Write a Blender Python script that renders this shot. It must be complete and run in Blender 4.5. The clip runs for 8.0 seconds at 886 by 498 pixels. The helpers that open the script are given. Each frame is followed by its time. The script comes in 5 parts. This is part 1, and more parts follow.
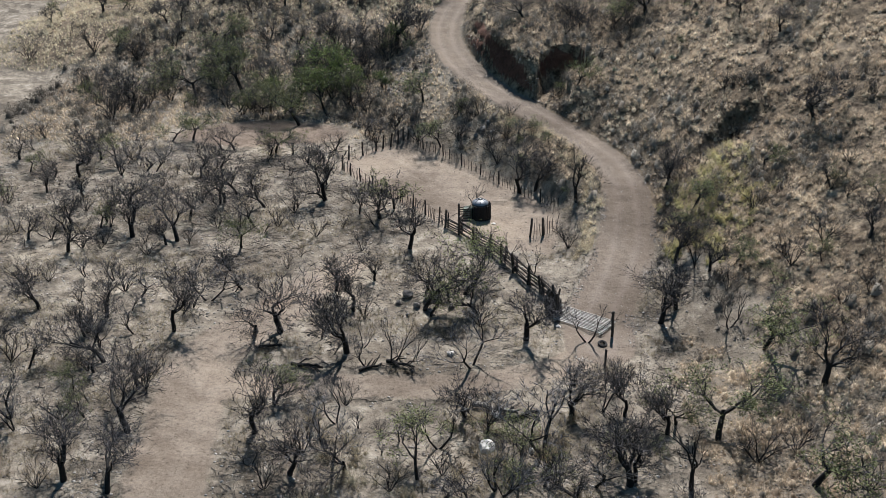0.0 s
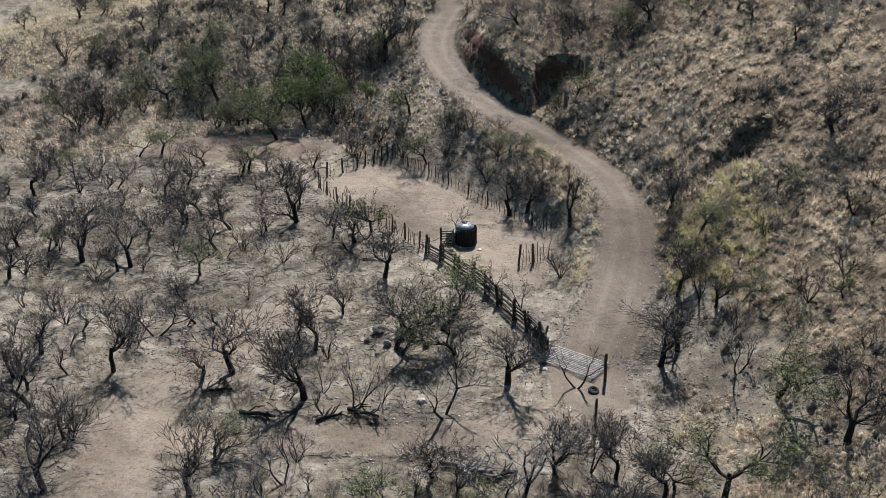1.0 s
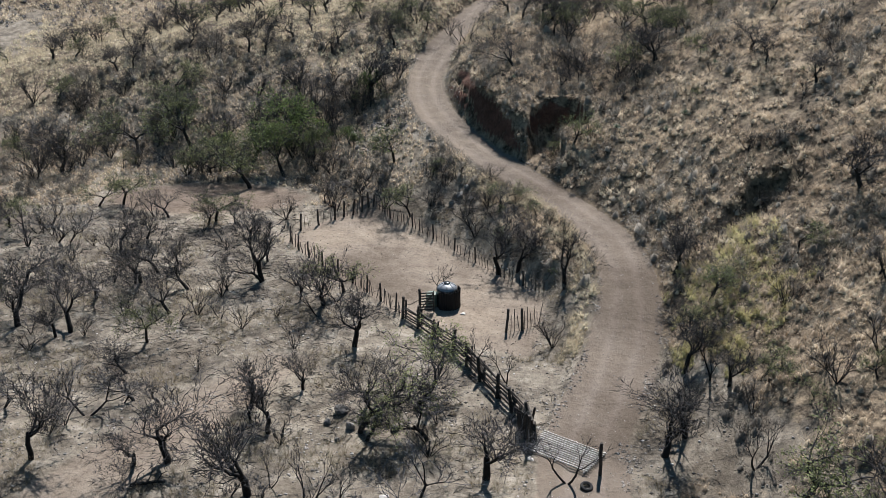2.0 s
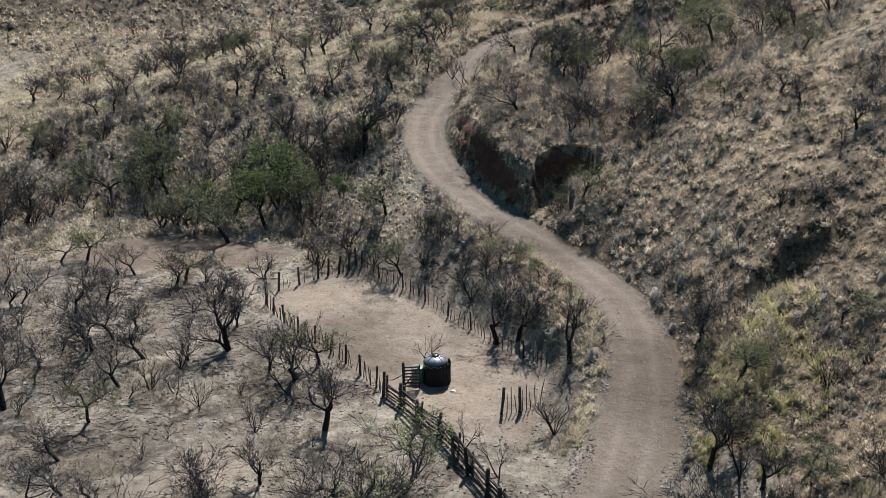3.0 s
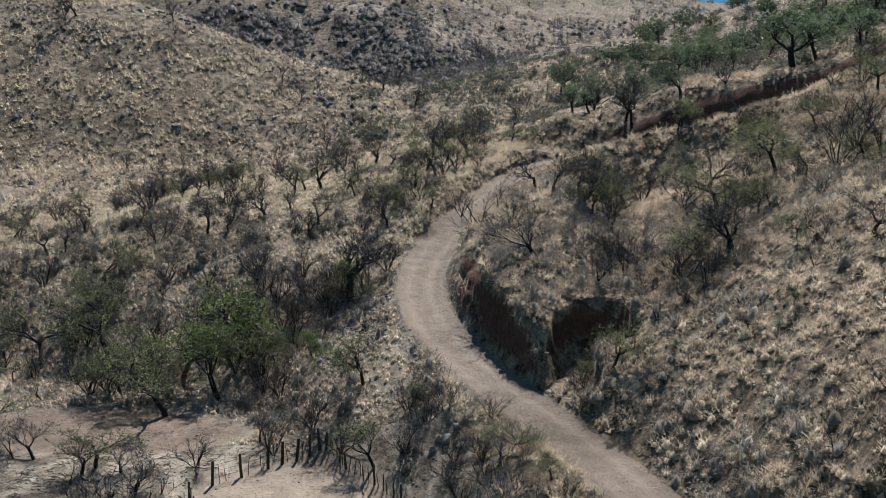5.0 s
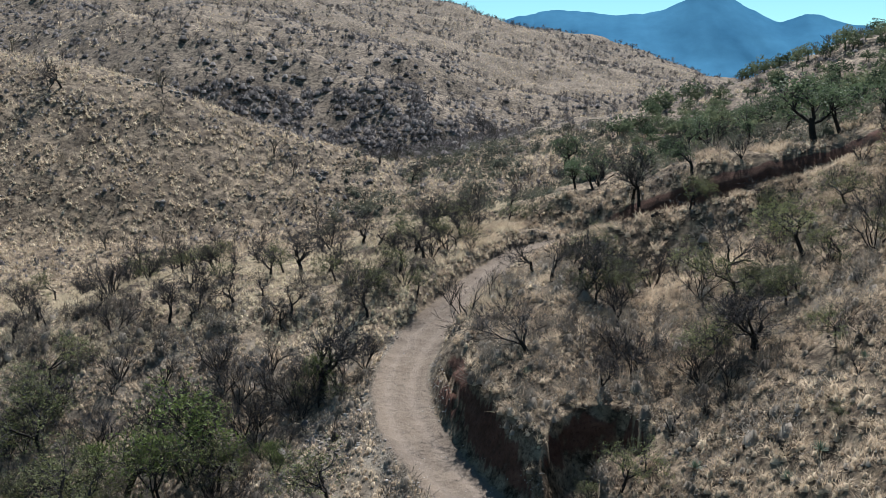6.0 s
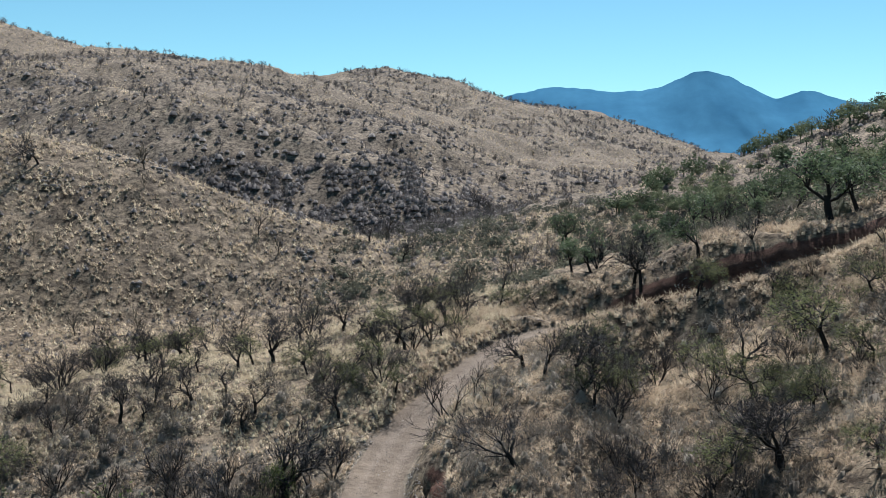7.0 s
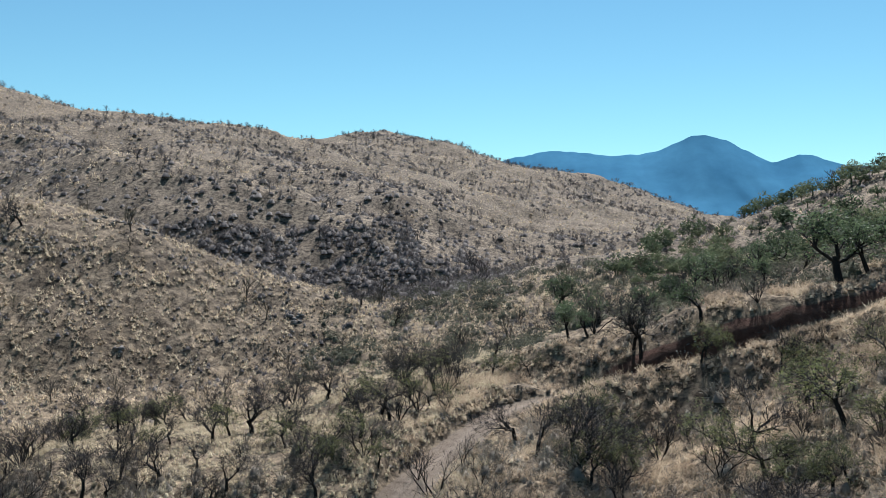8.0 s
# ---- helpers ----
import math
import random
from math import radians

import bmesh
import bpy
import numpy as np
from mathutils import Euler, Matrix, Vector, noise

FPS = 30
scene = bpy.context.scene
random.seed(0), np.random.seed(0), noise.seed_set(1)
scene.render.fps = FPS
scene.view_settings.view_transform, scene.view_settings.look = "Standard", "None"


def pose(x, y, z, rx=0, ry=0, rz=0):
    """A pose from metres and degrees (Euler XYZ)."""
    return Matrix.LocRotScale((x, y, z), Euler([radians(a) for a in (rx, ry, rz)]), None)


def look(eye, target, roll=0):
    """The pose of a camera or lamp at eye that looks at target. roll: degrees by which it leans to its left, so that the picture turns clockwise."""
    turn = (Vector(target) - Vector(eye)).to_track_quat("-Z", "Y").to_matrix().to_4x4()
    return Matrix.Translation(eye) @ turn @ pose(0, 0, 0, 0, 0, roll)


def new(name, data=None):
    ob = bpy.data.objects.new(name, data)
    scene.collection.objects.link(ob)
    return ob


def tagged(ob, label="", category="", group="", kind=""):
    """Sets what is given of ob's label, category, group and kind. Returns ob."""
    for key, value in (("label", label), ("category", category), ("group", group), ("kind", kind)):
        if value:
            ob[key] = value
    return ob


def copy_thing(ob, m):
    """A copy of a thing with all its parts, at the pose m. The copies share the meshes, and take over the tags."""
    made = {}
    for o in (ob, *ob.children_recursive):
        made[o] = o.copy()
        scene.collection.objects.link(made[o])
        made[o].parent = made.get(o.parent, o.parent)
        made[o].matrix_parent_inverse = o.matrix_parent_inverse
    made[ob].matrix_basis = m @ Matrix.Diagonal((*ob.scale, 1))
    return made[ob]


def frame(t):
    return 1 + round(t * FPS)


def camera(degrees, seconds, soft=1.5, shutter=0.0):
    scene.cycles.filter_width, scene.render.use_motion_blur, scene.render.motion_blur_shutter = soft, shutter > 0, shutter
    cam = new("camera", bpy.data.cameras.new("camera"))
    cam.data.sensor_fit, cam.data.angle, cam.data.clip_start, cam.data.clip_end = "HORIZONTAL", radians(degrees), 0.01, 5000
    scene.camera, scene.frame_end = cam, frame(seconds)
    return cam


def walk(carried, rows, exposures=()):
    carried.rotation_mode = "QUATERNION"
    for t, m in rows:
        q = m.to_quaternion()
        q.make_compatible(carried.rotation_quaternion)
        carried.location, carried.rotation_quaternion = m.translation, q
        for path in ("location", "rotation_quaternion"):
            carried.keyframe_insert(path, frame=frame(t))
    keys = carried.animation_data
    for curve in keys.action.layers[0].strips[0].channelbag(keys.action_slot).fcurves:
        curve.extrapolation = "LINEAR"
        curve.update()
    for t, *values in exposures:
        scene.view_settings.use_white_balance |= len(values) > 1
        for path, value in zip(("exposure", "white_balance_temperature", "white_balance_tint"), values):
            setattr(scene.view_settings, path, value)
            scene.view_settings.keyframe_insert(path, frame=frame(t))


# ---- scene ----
cam = camera(45.4, 8.0, soft=0.55)
METRES, EYE, TILT, LEAN, TURN = 72.0, 38.8, -25.0, 0.0, 0.0
ROWS = [
    (0.0, 0.0, 0.0, 0.0, 0.0, 0.0, -0.0),
    (0.5, 0.0192, 0.0583, 0.0082, 0.36, -0.0, -0.19),
    (1.0, 0.0369, 0.1199, 0.0194, 0.69, 0.61, -0.35),
    (1.5, 0.053, 0.1836, 0.0305, 1.04, 1.84, -0.52),
    (3.0, 0.0931, 0.3812, 0.0681, 2.33, 5.46, -1.07),
    (3.5, 0.1039, 0.4479, 0.0816, 3.41, 7.35, -1.57),
    (4.0, 0.1142, 0.5156, 0.0946, 4.03, 9.29, -1.84),
    (4.5, 0.1227, 0.5829, 0.1088, 4.33, 11.23, -1.99),
    (6.0, 0.1425, 0.7751, 0.1809, 5.05, 17.07, -2.31),
    (6.5, 0.1472, 0.8333, 0.2087, 5.09, 19.12, -2.27),
    (7.0, 0.1511, 0.8823, 0.2324, 5.11, 21.11, -2.26),
    (7.5, 0.1542, 0.9191, 0.2488, 5.11, 23.01, -2.24),
    (8.0, 0.157, 0.9448, 0.2577, 5.08, 24.53, -2.22),
]
walk(cam, [(t, pose(0, 0, EYE, TILT, LEAN, TURN) @ pose(METRES * x, METRES * y, METRES * z, 90 + pitch, roll, yaw)) for t, x, y, z, yaw, pitch, roll in ROWS], [(0.0, 1.05, 6150, 10), (8.0, 1.05, 6150, 10)])


# ---- sky and sun: late morning, sun ahead of the flight ----
SUN_ELEV, SUN_AZ = 52.0, 9.0          # degrees; azimuth clockwise from +y
world = bpy.data.worlds.new("sky")
scene.world = world
world.use_nodes = True
wn = world.node_tree
sky = wn.nodes.new("ShaderNodeTexSky")
sky.sky_type, sky.sun_disc = "NISHITA", False
sky.sun_elevation, sky.sun_rotation = radians(SUN_ELEV), radians(SUN_AZ)
sky.altitude, sky.air_density, sky.dust_density, sky.ozone_density = 1200, 1.0, 0.0, 1.0
tone = wn.nodes.new("ShaderNodeMix")
tone.data_type, tone.blend_type = "RGBA", "MULTIPLY"
tone.inputs[0].default_value, tone.inputs[7].default_value = 1.0, (0.72, 1.08, 1.05, 1)
wn.links.new(sky.outputs[0], tone.inputs[6])
wn.links.new(tone.outputs[2], wn.nodes["Background"].inputs[0])
wn.nodes["Background"].inputs[1].default_value = 0.05
sun_data = bpy.data.lights.new("sun", "SUN")
sun_data.energy, sun_data.angle, sun_data.color = 5.0, radians(0.53), (1.0, 0.97, 0.93)
sun = new("sun", sun_data)
sun_dir = Vector((math.sin(radians(SUN_AZ)) * math.cos(radians(SUN_ELEV)), math.cos(radians(SUN_AZ)) * math.cos(radians(SUN_ELEV)), math.sin(radians(SUN_ELEV))))
sun.matrix_world = look(sun_dir * 300, (0, 0, 0))

# ---- materials ----


def material(name, rough=0.9, metal=0.0):
    m = bpy.data.materials.new(name)
    m.use_nodes = True
    bs = m.node_tree.nodes["Principled BSDF"]
    bs.inputs["Roughness"].default_value, bs.inputs["Metallic"].default_value = rough, metal
    bs.inputs["Specular IOR Level"].default_value = 0.25
    return m, m.node_tree, bs


def noise_tex(nt, scale, detail=4.0, rough=0.6, vec=None):
    n = nt.nodes.new("ShaderNodeTexNoise")
    n.inputs["Scale"].default_value, n.inputs["Detail"].default_value, n.inputs["Roughness"].default_value = scale, detail, rough
    if vec is None:
        vec = nt.nodes.new("ShaderNodeTexCoord").outputs["Object"]
    nt.links.new(vec, n.inputs["Vector"])
    return n.outputs[0]


def ramp(nt, fac, stops):
    r = nt.nodes.new("ShaderNodeValToRGB")
    while len(r.color_ramp.elements) < len(stops):
        r.color_ramp.elements.new(0.5)
    for e, (p, c) in zip(r.color_ramp.elements, stops):
        e.position, e.color = p, (*c, 1) if len(c) == 3 else c
    nt.links.new(fac, r.inputs[0])
    return r.outputs[0]


def mix(nt, fac, a, b, mode="MIX"):
    m = nt.nodes.new("ShaderNodeMix")
    m.data_type, m.blend_type = "RGBA", mode
    for sock, v in ((m.inputs[0], fac), (m.inputs[6], a), (m.inputs[7], b)):
        if isinstance(v, (int, float)):
            sock.default_value = v
        elif isinstance(v, tuple):
            sock.default_value = (*v, 1)
        else:
            nt.links.new(v, sock)
    return m.outputs[2]


def sums(nt, op, a, b=None):
    m = nt.nodes.new("ShaderNodeMath")
    m.operation = op
    for sock, v in zip(m.inputs, (a, b)):
        if isinstance(v, (int, float)):
            sock.default_value = v
        elif v is not None:
            nt.links.new(v, sock)
    return m.outputs[0]


def attribute(nt, name):
    a = nt.nodes.new("ShaderNodeAttribute")
    a.attribute_name = name
    return a.outputs["Fac"]


def bump(nt, bs, height, strength, dist):
    b = nt.nodes.new("ShaderNodeBump")
    b.inputs["Strength"].default_value, b.inputs["Distance"].default_value = strength, dist
    nt.links.new(height, b.inputs["Height"])
    nt.links.new(b.outputs[0], bs.inputs["Normal"])


def mat_simple(name, stops, scale, rough=0.9, bump_scale=None, bump_dist=0.02, metal=0.0, spread=0.25, translucent=0.0):
    """Noise-coloured surface whose tone also differs from object to object."""
    m, nt, bs = material(name, rough, metal)
    col = ramp(nt, noise_tex(nt, scale, 6), stops)
    info = nt.nodes.new("ShaderNodeObjectInfo")
    tone = sums(nt, "ADD", sums(nt, "MULTIPLY", info.outputs["Random"], 2 * spread), 1 - spread)
    g = nt.nodes.new("ShaderNodeCombineColor")
    for i in range(3):
        nt.links.new(tone, g.inputs[i])
    out = mix(nt, 1.0, col, g.outputs[0], "MULTIPLY")
    nt.links.new(out, bs.inputs["Base Color"])
    if bump_scale:
        bump(nt, bs, noise_tex(nt, bump_scale, 6), 0.7, bump_dist)
    if translucent:
        let_through(m, nt, bs, translucent)
    return m


def mat_tinted(name, stops, rough=0.95, translucent=0.0):
    """For joined stuff: the tone follows the 'tint' that each piece carries."""
    m, nt, bs = material(name, rough)
    bs.inputs["Specular IOR Level"].default_value = 0.1
    nt.links.new(ramp(nt, attribute(nt, "tint"), stops), bs.inputs["Base Color"])
    if translucent:
        let_through(m, nt, bs, translucent)
    return m


def let_through(m, nt, bs, share):
    """Thin blades and leaves glow a little with the light behind them."""
    tr, mx = nt.nodes.new("ShaderNodeBsdfTranslucent"), nt.nodes.new("ShaderNodeMixShader")
    nt.links.new(bs.inputs["Base Color"].links[0].from_socket, tr.inputs["Color"])
    mx.inputs[0].default_value = share
    nt.links.new(bs.outputs[0], mx.inputs[1])
    nt.links.new(tr.outputs[0], mx.inputs[2])
    nt.links.new(mx.outputs[0], nt.nodes["Material Output"].inputs[0])


def mat_ground():
    m, nt, bs = material("ground", 0.95)
    bs.inputs["Specular IOR Level"].default_value = 0.12
    big, mid, fine = noise_tex(nt, 0.09, 5), noise_tex(nt, 0.8, 8, 0.65), noise_tex(nt, 4.0, 9, 0.8)
    soil = ramp(nt, mid, [(0.26, (0.17, 0.14, 0.11)), (0.45, (0.405, 0.342, 0.27)), (0.56, (0.55, 0.475, 0.38)), (0.7, (0.8, 0.715, 0.6))])
    straw = ramp(nt, mid, [(0.25, (0.15, 0.116, 0.087)), (0.5, (0.4, 0.317, 0.236)), (0.75, (0.62, 0.51, 0.392))])
    dirt = ramp(nt, mid, [(0.25, (0.35, 0.277, 0.215)), (0.5, (0.47, 0.382, 0.303)), (0.8, (0.58, 0.485, 0.392))])
    red = ramp(nt, mid, [(0.25, (0.09, 0.048, 0.035)), (0.55, (0.22, 0.112, 0.08)), (0.8, (0.34, 0.2, 0.15))])
    wob = sums(nt, "MULTIPLY", sums(nt, "SUBTRACT", mid, 0.5), 1.3)

    def mask(name, lo=0.35, hi=0.65):
        r = nt.nodes.new("ShaderNodeMapRange")
        r.interpolation_type = "SMOOTHSTEP"
        r.inputs[1].default_value, r.inputs[2].default_value = lo, hi
        nt.links.new(sums(nt, "ADD", attribute(nt, name), wob), r.inputs[0])
        return r.outputs[0]

    litter = ramp(nt, noise_tex(nt, 0.36, 7, 0.72), [(0.5, (0, 0, 0)), (0.58, (1, 1, 1))])
    soil = mix(nt, sums(nt, "MULTIPLY", litter, 0.7), soil, ramp(nt, fine, [(0.3, (0.07, 0.06, 0.05)), (0.7, (0.24, 0.2, 0.16))]))
    straw = mix(nt, sums(nt, "MULTIPLY", litter, 0.6), straw, ramp(nt, fine, [(0.3, (0.10, 0.075, 0.055)), (0.7, (0.25, 0.19, 0.13))]))
    # Straw turns greyer with distance: aerial haze mixed into the ground colour.
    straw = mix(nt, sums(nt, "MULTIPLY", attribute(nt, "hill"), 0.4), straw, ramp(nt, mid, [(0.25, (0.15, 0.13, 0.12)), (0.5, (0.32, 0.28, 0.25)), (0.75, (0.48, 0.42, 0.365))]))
    clumps = ramp(nt, noise_tex(nt, 1.0, 5, 0.7), [(0.38, (0.3, 0.275, 0.25)), (0.47, (0.8, 0.79, 0.77)), (0.56, (1.3, 1.29, 1.22)), (0.66, (1.6, 1.55, 1.42))])
    straw = mix(nt, 1.0, straw, clumps, "MULTIPLY")
    col = mix(nt, mask("straw"), soil, straw)
    dirt = mix(nt, sums(nt, "MULTIPLY", attribute(nt, "brown"), 0.8), dirt, ramp(nt, mid, [(0.25, (0.2, 0.145, 0.11)), (0.55, (0.33, 0.25, 0.195)), (0.8, (0.46, 0.36, 0.285))]))
    col = mix(nt, mask("bare"), col, dirt)
    col = mix(nt, mask("cut"), col, red)
    road = mix(nt, 0.5, dirt, (0.28, 0.222, 0.178))
    road = mix(nt, sums(nt, "MULTIPLY", attribute(nt, "tread"), 0.6), road, (0.5, 0.412, 0.345))
    col = mix(nt, mask("road", 0.45, 0.6), col, road)
    grains = ramp(nt, fine, [(0.36, (0.32, 0.3, 0.28)), (0.46, (0.95, 0.95, 0.95)), (0.56, (1.06, 1.06, 1.06)), (0.66, (1.5, 1.48, 1.45))])
    col = mix(nt, sums(nt, "SUBTRACT", 0.8, sums(nt, "MULTIPLY", attribute(nt, "road"), 0.5)), col, grains, "MULTIPLY")
    patches = ramp(nt, big, [(0.34, (0.62, 0.6, 0.58)), (0.5, (0.98, 0.98, 0.98)), (0.64, (1.14, 1.13, 1.1))])
    col = mix(nt, 1.0, mix(nt, 1.0, col, patches, "MULTIPLY"), (0.375, 0.368, 0.362), "MULTIPLY")
    nt.links.new(col, bs.inputs["Base Color"])
    bump(nt, bs, sums(nt, "ADD", mid, sums(nt, "MULTIPLY", fine, 0.35)), 0.9, 0.22)
    return m


GROUND = mat_ground()
BARK = mat_simple("dark_bark", [(0.3, (0.0068, 0.00595, 0.0051)), (0.6, (0.0153, 0.0127, 0.011)), (0.8, (0.0382, 0.0331, 0.0289))], 9, 0.9, 30)
TWIG = mat_simple("grey_twigs", [(0.3, (0.013, 0.012, 0.012)), (0.55, (0.035, 0.032, 0.033)), (0.8, (0.1, 0.094, 0.097))], 3, 0.9)
PALE_TWIG = mat_simple("pale_grey_twigs", [(0.3, (0.05, 0.048, 0.05)), (0.6, (0.095, 0.092, 0.095)), (0.8, (0.15, 0.145, 0.147))], 3, 0.9)
LEAF = mat_simple("olive_leaves", [(0.3, (0.09, 0.10, 0.042)), (0.55, (0.155, 0.165, 0.07)), (0.8, (0.24, 0.245, 0.11))], 2, 0.8, translucent=0.3)
LEAF_BRIGHT = mat_simple("fresh_green_leaves", [(0.3, (0.065, 0.085, 0.027)), (0.55, (0.13, 0.165, 0.05)), (0.8, (0.2, 0.235, 0.075))], 2, 0.8, translucent=0.3)
LEAF_OAK = mat_simple("dark_oak_leaves", [(0.3, (0.05, 0.07, 0.04)), (0.55, (0.085, 0.115, 0.06)), (0.8, (0.15, 0.18, 0.095))], 2, 0.7, translucent=0.45)
DRY_LEAF = mat_simple("dry_brown_leaves", [(0.3, (0.075, 0.0562, 0.0375)), (0.55, (0.135, 0.105, 0.0675)), (0.8, (0.203, 0.158, 0.105))], 2, 0.9, translucent=0.3)

# ---- land: plain, spurs and ridges given by their crest lines ----
# terrain begin


def hashed(ix, iy, seed):
    v = np.sin(ix * 127.1 + iy * 311.7 + seed * 74.7) * 43758.5453
    return v - np.floor(v)


def value_noise(x, y, seed=0):
    ix, iy = np.floor(x), np.floor(y)
    fx, fy = x - ix, y - iy
    fx, fy = fx * fx * (3 - 2 * fx), fy * fy * (3 - 2 * fy)
    a = hashed(ix, iy, seed) * (1 - fx) + hashed(ix + 1, iy, seed) * fx
    b = hashed(ix, iy + 1, seed) * (1 - fx) + hashed(ix + 1, iy + 1, seed) * fx
    return a * (1 - fy) + b * fy - 0.5


def fractal(x, y, size, octaves, seed=0):
    s, amp = 0.0, 1.0
    for k in range(octaves):
        s = s + amp * value_noise(x / size + 17.3 * k, y / size - 9.1 * k, seed + k)
        size, amp = size * 0.5, amp * 0.5
    return s


def smooth(e0, e1, v):
    v = np.clip((v - e0) / (e1 - e0), 0, 1)
    return v * v * (3 - 2 * v)


def nearest(x, y, pts):
    """Distance from a line of points, its height there, the signed side (positive on its right) and how far along."""
    best = np.full(np.shape(x), 1e9)
    zz, side, along, total = (np.zeros(np.shape(x)) for _ in range(4))
    s0 = 0.0
    for (ax, ay, az), (bx, by, bz) in zip(pts, pts[1:]):
        dx, dy = bx - ax, by - ay
        n = math.hypot(dx, dy)
        u = np.clip(((x - ax) * dx + (y - ay) * dy) / (n * n), 0, 1)
        d = np.hypot(x - ax - u * dx, y - ay - u * dy)
        c = ((x - ax) * dy - (y - ay) * dx) / n
        hit = d < best
        best, w = np.where(hit, d, best), (d * d + 0.01) ** -4
        zz, total = zz + w * (az + u * (bz - az)), total + w
        side, along = np.where(hit, c, side), np.where(hit, s0 + u * n, along)
        s0 += n
    return best, zz / total, side, along


def close_by(x, y, pts, margin=45):
    """As nearest(), but only worked out round the line; far off the distance is just large."""
    xs, ys = [p[0] for p in pts], [p[1] for p in pts]
    box = (x > min(xs) - margin) & (x < max(xs) + margin) & (y > min(ys) - margin) & (y < max(ys) + margin)
    out = [np.full(np.shape(x), v) for v in (1e3, pts[0][2], 1e3, 0.0)]
    if box.any():
        for o, v in zip(out, nearest(x[box], y[box], pts)):
            o[box] = v
    return out


def curve(pts, n=4):
    """A smooth line through the points."""
    out, p = [], [pts[0], *pts, pts[-1]]
    for a, b, c, d in zip(p, p[1:], p[2:], p[3:]):
        for k in range(n):
            t = k / n
            out.append(tuple(0.5 * (2 * q + (r - o) * t + (2 * o - 5 * q + 4 * r - s) * t * t + (3 * q - o - 3 * r + s) * t ** 3) for o, q, r, s in zip(a, b, c, d)))
    return out + [pts[-1]]


ROAD = curve([(11.4, 66, 0.2), (12, 71, 0.3), (13.8, 76, 0.8), (15.6, 82, 1.6), (16.6, 88, 2.4), (16.4, 94, 3.1), (14.6, 99.5, 3.6), (11.4, 105, 4.1), (7.9, 110, 4.8), (4.4, 115.5, 5.6), (1.6, 121.5, 6.6), (0.3, 127.5, 7.7), (0.7, 133, 8.9), (2.5, 139.5, 10.3), (5, 146, 11.7), (7.6, 152, 13), (11, 155.5, 13.8), (16, 155, 15), (24, 153, 17.3), (33, 152.5, 20.2), (43, 155, 23), (60, 165, 29)])
CROSS_TRACK = curve([(11.2, 67, 0), (8.5, 63.5, 0), (2.5, 61.4, 0), (-5, 61.0, 0), (-12, 61.2, 0), (-17, 60, 0)])
WIDE_TRACK = curve([(-8, 80, 0), (-12.5, 72, 0), (-16.6, 65, 0), (-16.8, 60, 0), (-16.5, 53, 0), (-15.8, 45, 0), (-14, 25, 0), (-10, 0, 0)])
CORRAL = [(-10.3, 104, 0), (-4.6, 110.8, 0), (1.8, 103.5, 0), (6.9, 96.1, 0), (10.4, 90.5, 0), (9, 82, 0), (4, 84, 0), (-1.3, 89.9, 0), (-5.1, 95.3, 0), (-10.2, 101.8, 0), (-10.3, 104, 0)]

# name: crest line, slope on its left and right, roundness
BENCH = [(-150, 150, 2), (-62, 150, 3), (-40, 147, 6.3), (-27, 147, 9.5), (-12, 145.5, 10.6), (-1, 147, 12.2), (8, 156, 14.2)]
EAST_HILL = [(62, -60, 22), (62, 20, 18), (59, 52, 17.8), (55, 80, 20), (50, 110, 25.4), (49, 135, 26.5), (52, 152, 27.5), (58, 175, 30), (75, 220, 38)]
KNOLL = [(10.5, 146, 13.6), (11.5, 137, 13.3), (10.8, 128, 12.2), (10.6, 122, 10.9), (13.5, 119, 9.5), (18.5, 119, 10.0), (24, 121, 13.0)]
# foot of the steep cut face inside the bend: along the road, round the nose and back into a hollow
FACE = curve([(2.9, 131, 8.5), (3.4, 126.5, 7.5), (4.7, 121.3, 6.5), (5.9, 117.2, 5.8), (7.5, 113.4, 5.2), (9.3, 111.0, 4.8), (10.5, 111.6, 4.9), (11.5, 114.3, 5.1), (13.0, 115.6, 5.2), (14.4, 115.9, 5.4), (15.5, 114.6, 5.8), (16.0, 112.2, 6.5)])
EAST_FOOT = [(2, 190, 12.5), (20, 176, 19.2), (32, 172, 23.2), (50, 172, 28)]
HILL_A = [(-330, 330, 75), (-160, 262, 45), (-83, 245, 34.4), (-60, 246, 29.8), (-50, 246, 26.0), (-41, 246, 22.7), (-31, 246, 19.6), (-21, 246, 16.4), (-8, 247, 12.6), (2, 249, 10)]
SPUR_B = [(-330, 620, 110), (-170, 430, 66), (-103, 350, 47), (-69, 345, 45.6), (-40, 335, 33.6), (-24, 325, 30), (-14, 312, 24.5), (-6, 300, 16)]
SPUR_C = [(-120, 480, 66), (-50, 440, 48), (2, 410, 33), (34, 400, 26), (60, 395, 20)]
SKYLINE = [(-900, 860, 200), (-450, 780, 130), (-300, 760, 105), (-190, 760, 92), (-139, 760, 94), (-117, 760, 97.4), (-94, 760, 96.8), (-72, 760, 94.6), (-50, 760, 90.5), (-27, 760, 85.2), (-12, 760, 79.4), (9, 760, 76.3), (60, 760, 63), (88, 760, 49.6), (128, 760, 39.8), (180, 770, 27)]
NEAR_SKYLINE = [(-800, 720, 220), (-400, 640, 142), (-273, 600, 109.4), (-227, 600, 94.6), (-173, 600, 90.3), (-128, 600, 87.6), (-109, 600, 78.5), (-92, 592, 71), (-58, 580, 60.5), (-21, 565, 49), (7, 550, 37), (45, 540, 27)]
